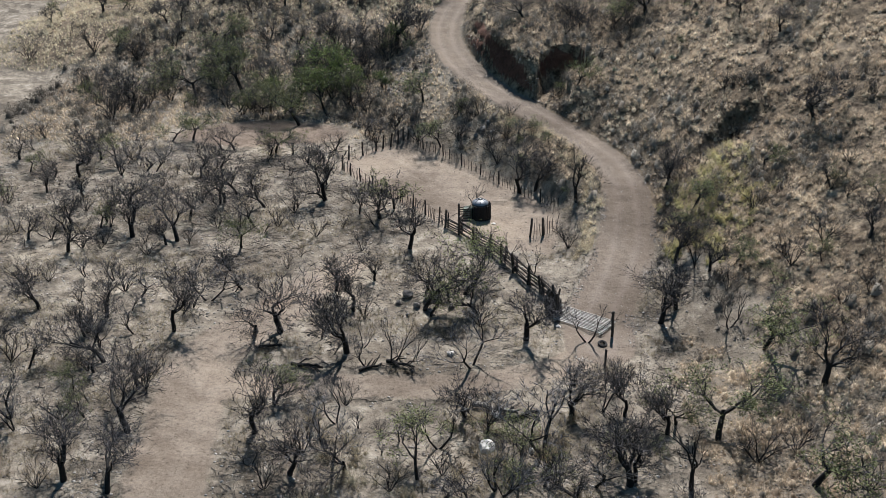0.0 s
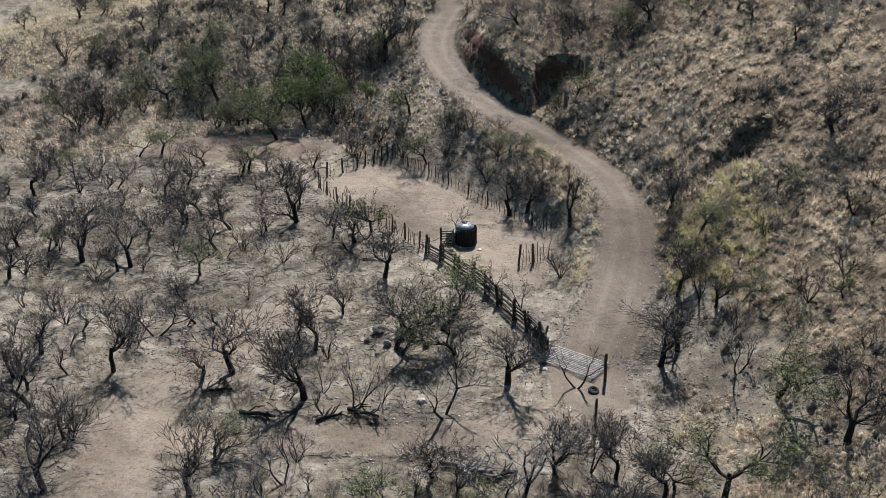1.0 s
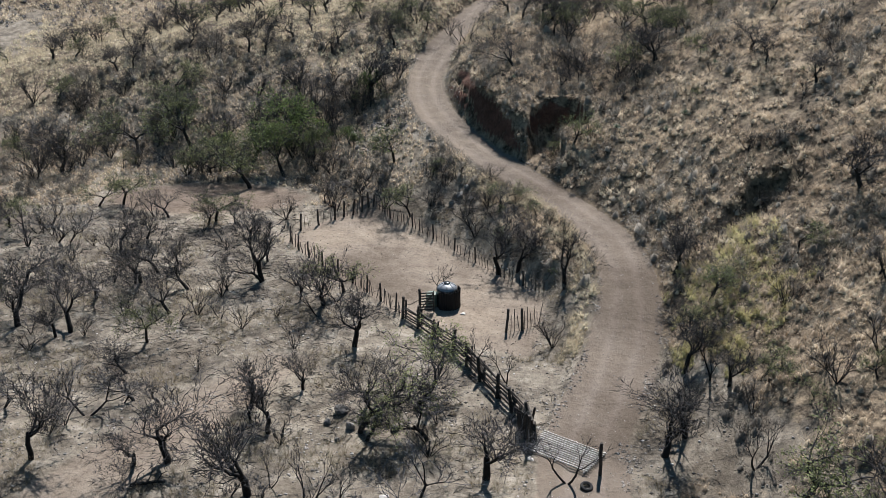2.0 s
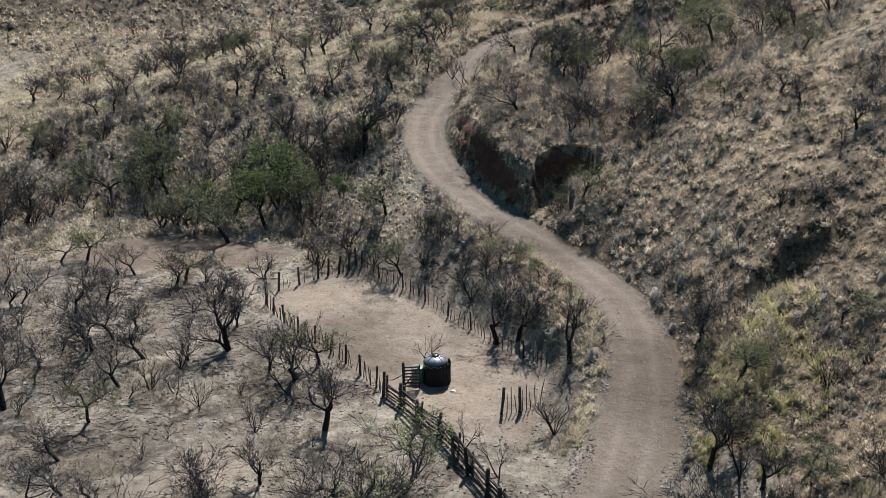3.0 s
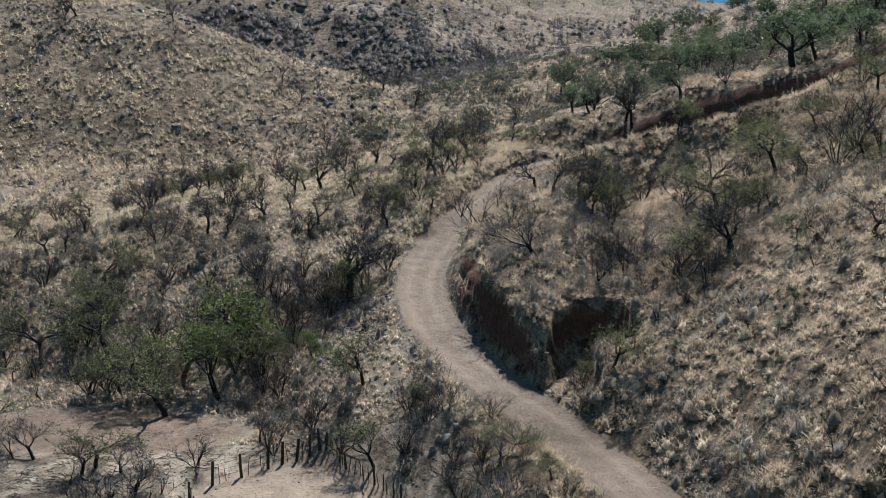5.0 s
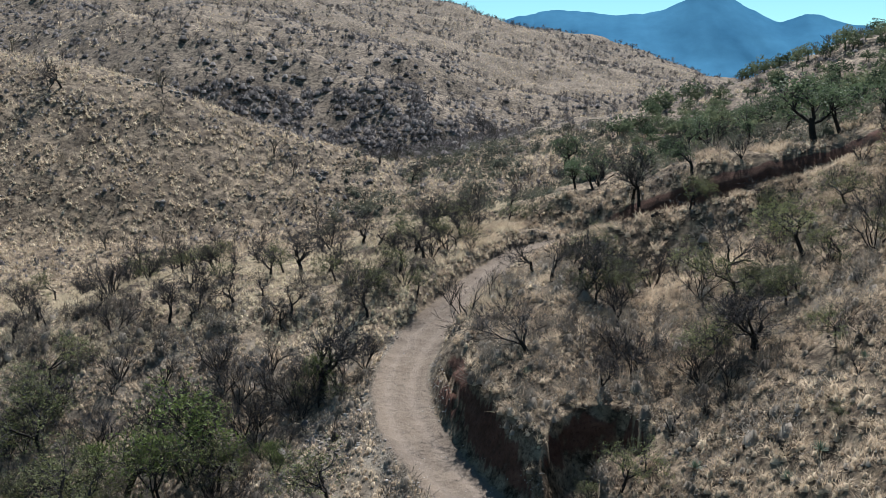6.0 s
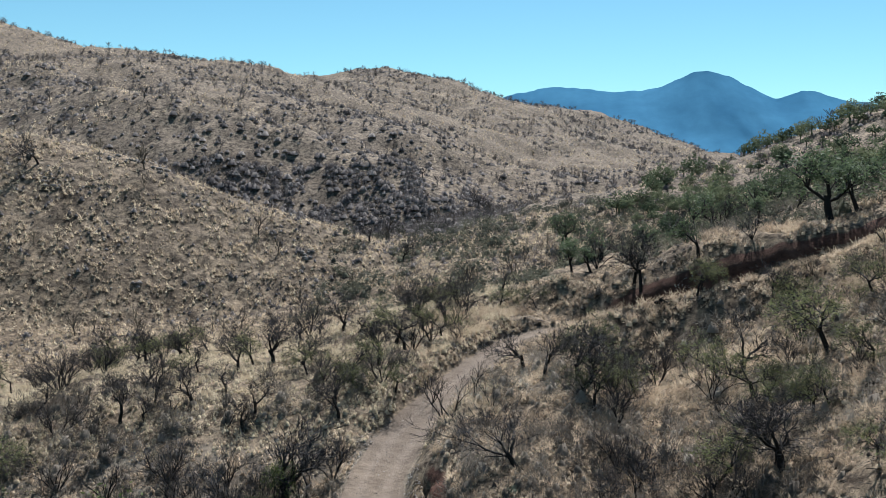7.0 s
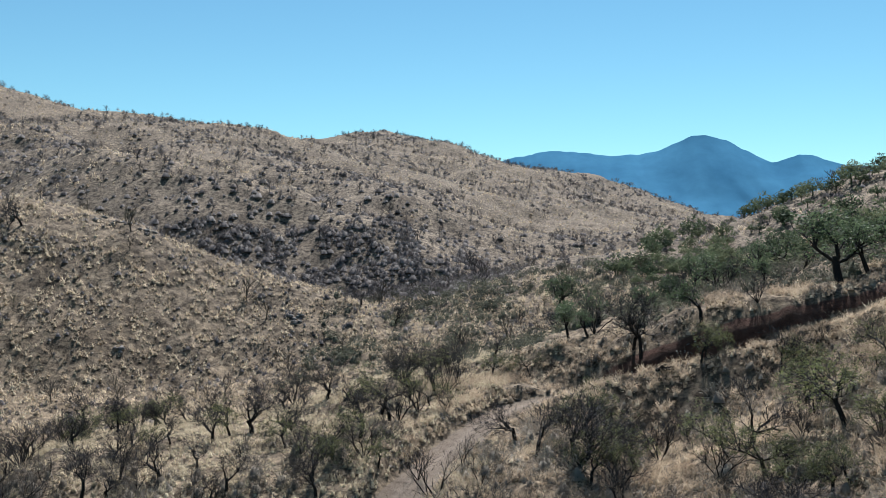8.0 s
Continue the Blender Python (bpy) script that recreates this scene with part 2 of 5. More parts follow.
EAST_RIDGE = [(45, 300, 27.5), (52, 300, 30.5), (61, 300, 34), (69, 300, 38), (76, 300, 42), (88, 300, 45.5), (150, 320, 62), (300, 360, 120)]
LANDFORMS = ((BENCH, 0.06, 0.60, 10, 60), (EAST_HILL, 0.55, 0.3, 3, 300), (KNOLL, 0.6, 0.3, 3.0, 6), (EAST_FOOT, 0.1, 0.2, 6, 15), (HILL_A, 0.45, 0.60, 7, 300), (SPUR_B, 0.45, 0.5, 8, 300), (SPUR_C, 0.3, 0.25, 10, 300), (SKYLINE, 0.3, 0.22, 12, 900), (NEAR_SKYLINE, 0.3, 0.22, 9, 900), (EAST_RIDGE, 0.3, 0.24, 6, 130))


def land(x, y, rough=True):
    """Height of the ground at x, y (arrays) and the masks of road, bare earth, dry grass and red cut."""
    x, y = np.asarray(x, float), np.asarray(y, float)
    h = 0.35 * smooth(80, 112, y) + 0.075 * np.maximum(0, y - 135) * (1 - 0.6 * smooth(250, 600, y)) - 0.05 * np.maximum(0, np.abs(x) - 400)
    h = h + 0.04 * np.maximum(0, -x - 40)
    for pts, left, right, r, reach in LANDFORMS:
        d, z, side, _ = nearest(x, y, pts)
        k = right + (left - right) * smooth(-6, 6, -side)
        f = z - k * (np.sqrt(d * d + r * r) - r) - 0.8 * np.maximum(0, d - reach)
        w = 1.6
        h = 0.5 * (h + f + np.sqrt((h - f) ** 2 + w * w)) - 0.25 * w * np.exp(-np.abs(h - f) / w)
    rise = smooth(1.5, 5, h)
    far = smooth(170, 330, y)
    inside = np.zeros(np.shape(x), bool)
    for (ax, ay, _), (bx, by, _) in zip(CORRAL, CORRAL[1:]):
        inside ^= ((ay > y) != (by > y)) & (x < (bx - ax) * (y - ay) / (by - ay + 1e-9) + ax)
    dc, _, _, _ = close_by(x, y, CORRAL, 8)
    dc = np.where(inside, -dc, dc)
    level = smooth(2.6, 0.3, dc)
    h = h * (1 - level) + 0.3 * level
    rise = rise * (1 - level)
    if rough:
        h = h + fractal(x, y, 1.6, 3, 3) * (0.10 + 0.42 * rise) + fractal(x, y, 9, 3, 5) * (0.25 + 0.7 * rise) + fractal(x, y, 45, 4, 9) * far * (4.5 + 3.5 * smooth(300, 420, y))
    h = h - 2.0 * np.exp(-(((x - 18.5) / 6) ** 2 + ((y - 103) / 7) ** 2))
    # gully on the east slope, steep on its far side
    d, z, side, along = close_by(x, y, [(16.2, 88.0, 0), (20.7, 89.4, 0), (25.7, 90.7, 0), (34.7, 93.1, 0)])
    h = h - 2.2 * smooth(4.8, 7.2, along) * smooth(13.2, 11, along) * np.exp(-(d / np.where(side > 0, 1.8, 0.6)) ** 2)
    d, z, side, along = close_by(x, y, FACE, 9)
    ragged = 0.9 * value_noise(x / 1.5, y / 1.5, 41) + 0.3 * value_noise(x / 0.6, y / 0.6, 42)
    behind = np.where(side < 0, np.maximum(d + ragged * smooth(0, 0.6, d), 0), 0)
    hollow = smooth(23.5, 26.5, along)
    top = z + np.minimum(6.0 * behind, (1.6 + 1.5 * smooth(4, 14, along) + 1.1 * hollow) + 0.75 * np.maximum(behind - 0.35, 0))
    ends = smooth(0, 5, along) * smooth(33.5, 31, along)
    carved = np.where((d < 7) & (side < 0), np.minimum(h, top), np.where((d < 4.5) & (along > 21.5), np.minimum(h, z + 0.04 * d + 0.9 * np.maximum(d - 3.2, 0)), h))
    face = ends * (side < 0) * smooth(0.1, 0.5, h - top) * smooth(0.1, 0.4, behind) * smooth(1.5, 0.8, behind)
    h = h + (carved - h) * ends
    d, z, side, along = close_by(x, y, ROAD)
    half = 1.85 + 0.6 * smooth(32, 12, along) - 0.4 * smooth(98, 110, along) + 0.35 * value_noise(x / 3, y / 3, 21)
    bank = d - half
    uncut = h
    h = np.where(d < 40, np.clip(h, z - 0.55 * np.maximum(bank, 0) - 0.02, z + (1.0 + 1.6 * smooth(107, 111, y) * smooth(128, 122, y) + 0.6 * smooth(122, 128, y)) * np.maximum(bank - 0.2, 0) + 0.04), h)
    ruts = -0.07 * np.exp(-((d - 0.9) / 0.28) ** 2) + 0.05 * np.exp(-((bank) / 0.35) ** 2)
    h = h + ruts * (d < 6) + 1.35 * np.exp(-((bank - 0.9) / np.where(bank < 0.9, 0.8, 3.2)) ** 2) * smooth(11, 15, x) * smooth(140, 148, y) * (side > 0)
    h = h + 1.1 * smooth(0.3, 1.6, bank) * smooth(14, 6, bank) * smooth(14, 19, x) * smooth(140, 148, y) * (side < 0)
    road = smooth(0.7, -0.5, bank)
    cut = 0.75 * np.maximum(face, smooth(0.2, 0.7, uncut - h) * smooth(107, 111, y) * smooth(134, 128, y) * smooth(0.2, 0.6, bank) * (side > 0) * (d < 6))
    cut = np.maximum(cut, smooth(0.3, 1.0, bank) * smooth(2.8, 1.8, bank) * smooth(14, 18, x) * (side < 0) * smooth(0.3, 1.0, h - z))
    d1, _, _, _ = close_by(x, y, CROSS_TRACK, 8)
    d2, _, _, a2 = close_by(x, y, WIDE_TRACK, 8)
    bare = np.maximum(smooth(1.9, 0.8, d1), smooth(3.6, 1.2, d2) * (0.55 + 0.45 * smooth(0, 14, a2)))
    bare = np.maximum(bare, smooth(1.6, -0.6, dc))
    bare = np.maximum(bare, smooth(1.2, 0.6, np.hypot((x + 20) / 11, (y - 112) / 4.5)) * 0.9)
    h = h - 0.05 * bare
    straw = np.maximum(rise * smooth(0, 5, x) * smooth(150, 60, np.abs(x)), smooth(132, 139, y) * smooth(-70, -45, x) + smooth(180, 200, y))
    straw = np.maximum(straw, 0.45 * smooth(13, 18, x) * smooth(75, 60, y))
    return h, road, bare, np.clip(straw, 0, 1), cut


def tread(x, y):
    """Where wheels have polished the road."""
    d = close_by(x, y, ROAD, 5)[0]
    return np.exp(-((d - 0.85 + 0.3 * value_noise(x / 5, y / 5, 91)) / 0.3) ** 2)


def height(x, y):
    return float(land(np.array([x]), np.array([y]))[0][0])


# terrain end


def part(name, bm, mat, parent=None, label=""):
    me = bpy.data.meshes.new(name)
    bm.to_mesh(me)
    bm.free()
    me.materials.append(mat)
    ob = new(name, me)
    if parent is not None:
        ob.parent = parent
    return tagged(ob, label)


def from_arrays(name, verts, tris, mat, tint=None, smooth_shade=False):
    """One mesh object out of numpy arrays."""
    me = bpy.data.meshes.new(name)
    k = tris.shape[1]
    me.vertices.add(len(verts))
    me.vertices.foreach_set("co", np.ascontiguousarray(verts, np.float32).ravel())
    me.loops.add(tris.size)
    me.loops.foreach_set("vertex_index", np.ascontiguousarray(tris, np.int32).ravel())
    me.polygons.add(len(tris))
    me.polygons.foreach_set("loop_start", np.arange(0, tris.size, k, dtype=np.int32))
    if smooth_shade:
        me.polygons.foreach_set("use_smooth", np.ones(len(tris), bool))
    if tint is not None:
        me.attributes.new("tint", "FLOAT", "POINT").data.foreach_set("value", np.ascontiguousarray(tint, np.float32))
    me.update(calc_edges=True)
    me.validate()
    me.materials.append(mat)
    return new(name, me)


def build_ground():
    u = np.concatenate([np.linspace(-900, -130, 12), np.linspace(-115, -55, 40), np.linspace(-53, -6, 104), np.linspace(-5.6, 24, 110), np.linspace(24.4, 53, 62), np.linspace(55, 115, 40), np.linspace(130, 900, 12)])
    v = np.concatenate([np.linspace(-900, 0, 14), np.linspace(8, 38, 24), np.linspace(39, 106, 150), np.linspace(106.3, 132, 90), np.linspace(132.4, 168, 80), np.linspace(169, 265, 140), np.linspace(267, 450, 110), np.linspace(453, 760, 80), np.linspace(775, 4700, 36)])
    s = 1 + np.maximum(0, v - 170) / 210
    X, Y = u[None, :] * s[:, None], np.repeat(v[:, None], len(u), 1)
    h, road, bare, straw, cut = land(X, Y)
    h = h - 60 * smooth(760, 1500, Y)
    verts = np.stack([X, Y, h], -1).reshape(-1, 3)
    i = np.arange(len(v) - 1)[:, None] * len(u) + np.arange(len(u) - 1)[None, :]
    i = i.ravel()
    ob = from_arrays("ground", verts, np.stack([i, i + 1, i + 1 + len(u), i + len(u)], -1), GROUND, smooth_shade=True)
    # The hill mask grows with distance and drives the painted haze.
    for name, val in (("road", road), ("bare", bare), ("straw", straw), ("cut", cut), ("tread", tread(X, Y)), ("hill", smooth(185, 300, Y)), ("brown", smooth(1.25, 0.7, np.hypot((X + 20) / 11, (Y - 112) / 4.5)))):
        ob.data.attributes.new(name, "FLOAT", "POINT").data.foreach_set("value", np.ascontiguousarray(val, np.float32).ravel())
    return tagged(ob, "dry stony ground with a dirt road and straw-coloured slopes", "ground", kind="structure")


build_ground()


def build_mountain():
    """The far range behind the hills, with the blue of the air painted on."""
    m, nt, bs = material("haze_blue_range", 1.0)
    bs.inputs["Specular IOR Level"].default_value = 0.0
    # Haze of the distance is put into this blue, which also glows faintly.
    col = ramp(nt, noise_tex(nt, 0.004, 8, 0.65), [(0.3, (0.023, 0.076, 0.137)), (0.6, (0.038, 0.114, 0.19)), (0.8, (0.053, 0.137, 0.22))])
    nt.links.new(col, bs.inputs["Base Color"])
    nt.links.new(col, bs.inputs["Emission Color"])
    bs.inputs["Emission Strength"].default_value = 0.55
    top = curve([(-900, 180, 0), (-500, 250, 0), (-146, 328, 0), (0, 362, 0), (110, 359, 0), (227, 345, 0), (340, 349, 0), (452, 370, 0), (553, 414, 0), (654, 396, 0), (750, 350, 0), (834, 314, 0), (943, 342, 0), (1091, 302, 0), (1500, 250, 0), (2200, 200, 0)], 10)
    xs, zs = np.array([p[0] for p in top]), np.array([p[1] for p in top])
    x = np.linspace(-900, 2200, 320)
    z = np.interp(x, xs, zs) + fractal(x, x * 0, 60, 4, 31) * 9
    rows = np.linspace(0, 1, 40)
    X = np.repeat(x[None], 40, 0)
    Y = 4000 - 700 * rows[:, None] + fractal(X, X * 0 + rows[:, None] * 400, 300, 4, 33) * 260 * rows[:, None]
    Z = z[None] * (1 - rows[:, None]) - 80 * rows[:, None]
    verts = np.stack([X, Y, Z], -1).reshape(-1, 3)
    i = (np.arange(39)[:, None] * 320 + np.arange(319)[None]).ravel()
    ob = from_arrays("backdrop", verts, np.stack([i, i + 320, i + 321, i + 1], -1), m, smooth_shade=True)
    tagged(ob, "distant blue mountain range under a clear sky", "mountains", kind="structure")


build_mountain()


# ---- plants ----


def grow(seed, stems=1, trunk=0.28, r0=0.03, spread=0.75, depth=5, gnarl=0.3, kids=(3, 3, 3, 3, 3), ratio=0.72, upward=0.12, side=0.6, pieces=(4, 3, 3, 2, 2, 1), thinner=0.68):
    """The limbs of a tree of height 1 as (start, end, radius, radius, level)."""
    rng, segs = random.Random(seed), []

    def jitter():
        return Vector((rng.gauss(0, 1), rng.gauss(0, 1), rng.gauss(0, 1)))

    def child(p, d, length, r, lev):
        across = jitter()
        across = (across - across.dot(d) * d).normalized()
        limb(p - d * r * 1.5, (d + across * rng.uniform(0.5, 1.1) * spread).normalized(), length, r, lev)

    def limb(p, d, length, r, lev):
        n = pieces[min(lev, len(pieces) - 1)]
        for i in range(n):
            d = (d + jitter() * gnarl * (0.28 if lev == 0 else 0.5) + Vector((0, 0, upward))).normalized()
            q, r1 = p + d * (length / n), r * (0.9 if lev < 2 else 0.8)
            segs.append((p, q, r, r1, lev))
            if 1 <= lev < depth and i < n - 1 and rng.random() < side:
                child(q, d, length * ratio * rng.uniform(0.6, 0.9), r1 * thinner * 0.85, lev + 1)
            p, r = q, r1
        if lev < depth:
            for j in range(kids[lev]):
                child(p, d, length * ratio * rng.uniform(0.75, 1.15), r * thinner, lev + 1)

    for k in range(stems):
        a = 6.283 * (k + rng.random()) / stems
        out = 0.0 if stems == 1 else rng.uniform(0.3, 0.9)
        limb(Vector((0.007 * math.cos(a) * (stems > 1), 0.007 * math.sin(a) * (stems > 1), -0.03)), Vector((out * math.cos(a) + rng.gauss(0, 0.12), out * math.sin(a) + rng.gauss(0, 0.12), 1)).normalized(), trunk * rng.uniform(0.8, 1.2), r0 * rng.uniform(0.7, 1), 0)
    top = max(q.z for _, q, _, _, _ in segs)
    return [(p / top, q / top, r, r1, lev) for p, q, r, r1, lev in segs]


def tubes(segs, sides, thin=0.0017):
    """Tapered tubes as one array of corners and one of four-sided faces."""
    p, q = np.array([s[0][:] for s in segs]), np.array([s[1][:] for s in segs])
    r = np.maximum(np.array([[s[2], s[3]] for s in segs]), thin)
    d = q - p
    d /= np.linalg.norm(d, axis=1)[:, None] + 1e-9
    up = np.where(np.abs(d[:, 2:3]) > 0.9, np.array([[1.0, 0, 0]]), np.array([[0, 0, 1.0]]))
    a = np.cross(d, up)
    a /= np.linalg.norm(a, axis=1)[:, None]
    b = np.cross(d, a)
    t = np.arange(sides) * 2 * np.pi / sides
    ring = np.cos(t)[None, :, None] * a[:, None] + np.sin(t)[None, :, None] * b[:, None]
    v = np.concatenate([p[:, None] - d[:, None] * r[:, :1, None] * 0.5 + ring * r[:, :1, None], q[:, None] + d[:, None] * r[:, 1:, None] * 0.3 + ring * r[:, 1:, None]], 1)
    k = np.arange(sides)
    f = np.stack([k, (k + 1) % sides, (k + 1) % sides + sides, k + sides], -1)
    f = f[None] + (np.arange(len(segs)) * 2 * sides)[:, None, None]
    return v.reshape(-1, 3), f.reshape(-1, 4)


def ribbons(segs, width=0.003):
    """The finest twigs: narrow tapering slivers."""
    p, q = np.array([s[0][:] for s in segs]), np.array([s[1][:] for s in segs])
    d = q - p
    a = np.cross(d, np.random.default_rng(len(segs)).normal(0, 1, d.shape))
    a *= width / (np.linalg.norm(a, axis=1)[:, None] + 1e-9)
    v = np.stack([p - a, p + a, q + a * 0.35, q - a * 0.35], 1).reshape(-1, 3)
    return v, np.arange(len(v)).reshape(-1, 4)


def join(*pieces):
    n, vs, fs = 0, [], []
    for v, f in pieces:
        vs.append(v), fs.append(f + n)
        n += len(v)
    return np.concatenate(vs), np.concatenate(fs)


def leaves(segs, levels, per, size, seed, scatter=0.03):
    """Small four-cornered leaf sprays round the ends of the twigs."""
    rng = np.random.default_rng(seed)
    ends = np.array([s[1][:] for s in segs if s[4] in levels])
    c = np.repeat(ends, per, 0) + rng.normal(0, scatter, (len(ends) * per, 3))
    a, b = rng.normal(0, 1, c.shape), rng.normal(0, 1, c.shape)
    a /= np.linalg.norm(a, axis=1)[:, None]
    b -= (a * b).sum(1)[:, None] * a
    b /= np.linalg.norm(b, axis=1)[:, None]
    s = size * rng.uniform(0.5, 1.3, (len(c), 1))
    v = np.stack([c - a * s, c + b * s * 0.45, c + a * s, c - b * s * 0.45], 1).reshape(-1, 3)
    return v, np.arange(len(v)).reshape(-1, 4)


class Kind:
    """A kind of plant: how its variants are built, and what it is called."""

    def __init__(self, name, label, category, group, variants, twig, leaf=None, leaf_per=0, leaf_size=0.02, wide=1.0, **how):
        self.name, self.label, self.category, self.group = name, label, category, group
        self.variants, self.twig, self.leaf, self.leaf_per, self.leaf_size, self.how = variants, twig, leaf, leaf_per, leaf_size, how
        self.made, self.count, self.wide = {}, 0, wide

    def build(self, i):
        seed = sum(map(ord, self.name)) * 31 + i
        segs = grow(seed, **self.how)
        top = max(s[4] for s in segs)
        root = tagged(new(self.name), self.label, self.category, self.group)
        thick, thin = [s for s in segs if s[4] <= 1], [s for s in segs if s[4] > 1]
        v, f = join(tubes([s for s in thick if s[4] == 0], 7), tubes([s for s in thick if s[4] == 1], 5))
        from_arrays("trunk", v, f, BARK, smooth_shade=True).parent = root
        mid, fine = [s for s in thin if s[4] == 2], [s for s in thin if s[4] > 2]
        if mid or fine:
            last = [s for s in fine if s[4] == top and top > 3]
            fine = [s for s in fine if not (s[4] == top and top > 3)]
            v, f = join(*[tubes(x, k) for x, k in ((mid, 4), (fine, 3)) if x], *([ribbons(last)] if last else []))
            from_arrays("crown", v, f, self.twig).parent = root
        if self.leaf:
            v, f = leaves(segs, (top,), self.leaf_per, self.leaf_size, seed, 1.5 * self.leaf_size)
            from_arrays("foliage", v, f, self.leaf).parent = root
        return root

    def put(self, x, y, z, h):
        i = self.count % self.variants
        rng = random.Random(self.count * 7 + len(self.name))
        self.count += 1
        m = pose(x, y, z, 0, 0, rng.uniform(0, 360))
        wide = h * self.wide * rng.uniform(0.88, 1.15)
        size = Vector((wide * rng.uniform(0.9, 1.1), wide * rng.uniform(0.9, 1.1), h))
        if i in self.made:
            first = self.made[i].scale
            return copy_thing(self.made[i], m @ Matrix.Diagonal((size.x / first.x, size.y / first.y, size.z / first.z, 1)))
        ob = self.build(i)
        ob.matrix_basis = m @ Matrix.Diagonal((*size, 1))
        self.made[i] = ob
        return ob


MESQUITE = Kind("mesquite_tree", "bare mesquite tree with dark gnarled trunk on dry soil", "tree", "bare mesquite trees", 10, TWIG, wide=1.25, trunk=0.17, r0=0.036, spread=0.9, gnarl=0.42, upward=0.1, kids=(3, 3, 3, 3, 3), side=0.7, ratio=0.79, pieces=(3, 4, 3, 2, 2, 1))
SAPLING = Kind("mesquite_sapling", "slender leafless mesquite sapling on dry ground", "tree", "mesquite saplings", 4, TWIG, trunk=0.42, r0=0.022, spread=0.6, depth=4, kids=(2, 3, 3, 3), stems=2, pieces=(3, 2, 2, 1))
GREEN = Kind("leafy_mesquite", "spreading mesquite tree with sparse olive green leaves", "tree", "leafy mesquite trees", 5, TWIG, LEAF, 4, 0.013, wide=1.3, thinner=0.73, trunk=0.22, r0=0.03, spread=1.05, gnarl=0.4, upward=0.08, kids=(3, 3, 3, 3, 3), pieces=(3, 3, 2, 2, 1, 1))
BRIGHT = Kind("green_tree", "bushy tree with fresh green leaves on the wash bank", "tree", "green trees", 2, TWIG, LEAF_BRIGHT, 3, 0.02, trunk=0.22, r0=0.024, spread=0.95, kids=(3, 3, 3, 3, 2), stems=2, pieces=(3, 3, 2, 1, 1))
SCRUB = Kind("thorn_bush", "dense grey leafless thorn bush with many stems", "bush", "thorn bushes", 5, TWIG, DRY_LEAF, 1, 0.014, wide=1.15, stems=7, trunk=0.36, r0=0.014, spread=0.75, depth=3, kids=(3, 3, 3), ratio=0.74, pieces=(2, 2, 1), side=0.5)
PALE = Kind("pale_bush", "pale grey leafless tree with a haze of fine twigs", "tree", "pale twiggy trees", 3, PALE_TWIG, wide=1.25, stems=2, trunk=0.26, r0=0.022, spread=0.85, kids=(3, 3, 3, 4), depth=4, pieces=(3, 3, 2, 2, 1))
SNAG = Kind("dead_tree", "dead tree with broken black limbs", "tree", "dead trees", 2, BARK, trunk=0.3, r0=0.04, spread=0.8, depth=4, kids=(3, 3, 2, 2), gnarl=0.5, upward=0.22, pieces=(3, 3, 2, 2, 1))
OAK = Kind("oak_tree", "evergreen oak with dark rounded leafy crown", "tree", "evergreen oaks", 4, TWIG, LEAF_OAK, 7, 0.026, wide=1.15, trunk=0.2, r0=0.045, spread=1.0, gnarl=0.36, upward=0.06, depth=4, kids=(3, 3, 3, 3), pieces=(3, 3, 2, 2, 1), thinner=0.72)


def plant(kind, spots):
    ground_z = land([p[0] for p in spots], [p[1] for p in spots])[0]
    for (x, y, h), z in zip(spots, ground_z):
        kind.put(x, y, float(z), h * (1.28 if 114 < y < 200 else 1.0))


# PLANTS BEGIN
plant(MESQUITE, [(-19.4, 49.4, 3.6), (10.9, 50.2, 5.0), (-22.3, 50.7, 4.7), (-9.1, 51.3, 4.6), (-19.8, 55.3, 5.2), (-11.9, 55.5, 5.3), (8.2, 57.0, 4.2), (1.5, 57.4, 4.2), (24.5, 57.9, 5.9), (-20.5, 60.7, 2.6), (-23.7, 64.0, 4.1), (-6.8, 65.2, 6.3), (6.0, 67.1, 5.1), (-12.0, 68.2, 5.8), (-13.9, 68.3, 3.6), (-19.9, 68.4, 5.6), (16.1, 69.3, 5.3), (30.7, 69.4, 3.4), (17.6, 70.6, 4.2), (-25.6, 70.9, 4.1), (-1.5, 71.9, 5.6), (-31.1, 72.0, 4.0), (20.6, 73.6, 3.3), (-8.5, 75.0, 4.2), (-15.9, 75.2, 2.9), (18.5, 76.0, 4.2), (-5.5, 76.8, 3.2), (-17.5, 78.8, 3.2), (-32.1, 82.1, 4.2), (-2.9, 82.7, 4.7)])
plant(MESQUITE, [(-23.3, 84.5, 4.8), (-36.5, 84.8, 3.2), (-27.5, 85.5, 5.0), (31.3, 85.7, 5.0), (-17.0, 87.6, 3.4), (-30.6, 88.4, 3.8), (19.9, 88.5, 4.5), (-5.8, 89.3, 5.3), (20.4, 92.2, 2.5), (-11.2, 93.4, 6.0), (-19.8, 94.8, 3.6), (8.9, 95.0, 4.7), (-38.4, 95.5, 3.0), (7.5, 95.5, 6.1), (-24.3, 99.1, 3.5), (-36.5, 99.3, 4.7), (31.9, 99.5, 2.7), (-22.8, 101.9, 3.6), (-44.1, 103.9, 3.6), (29.5, 105.4, 2.7), (29.3, 110.0, 3.0), (22.6, 117.8, 3.5), (13.7, 117.9, 2.4), (-36.8, 120.1, 5.1), (9.8, 121.7, 3.1), (-44.2, 126.6, 2.8), (-5.9, 129.4, 5.1), (12.8, 132.3, 3.9), (23.7, 135.1, 3.7), (13.0, 135.2, 3.4)])
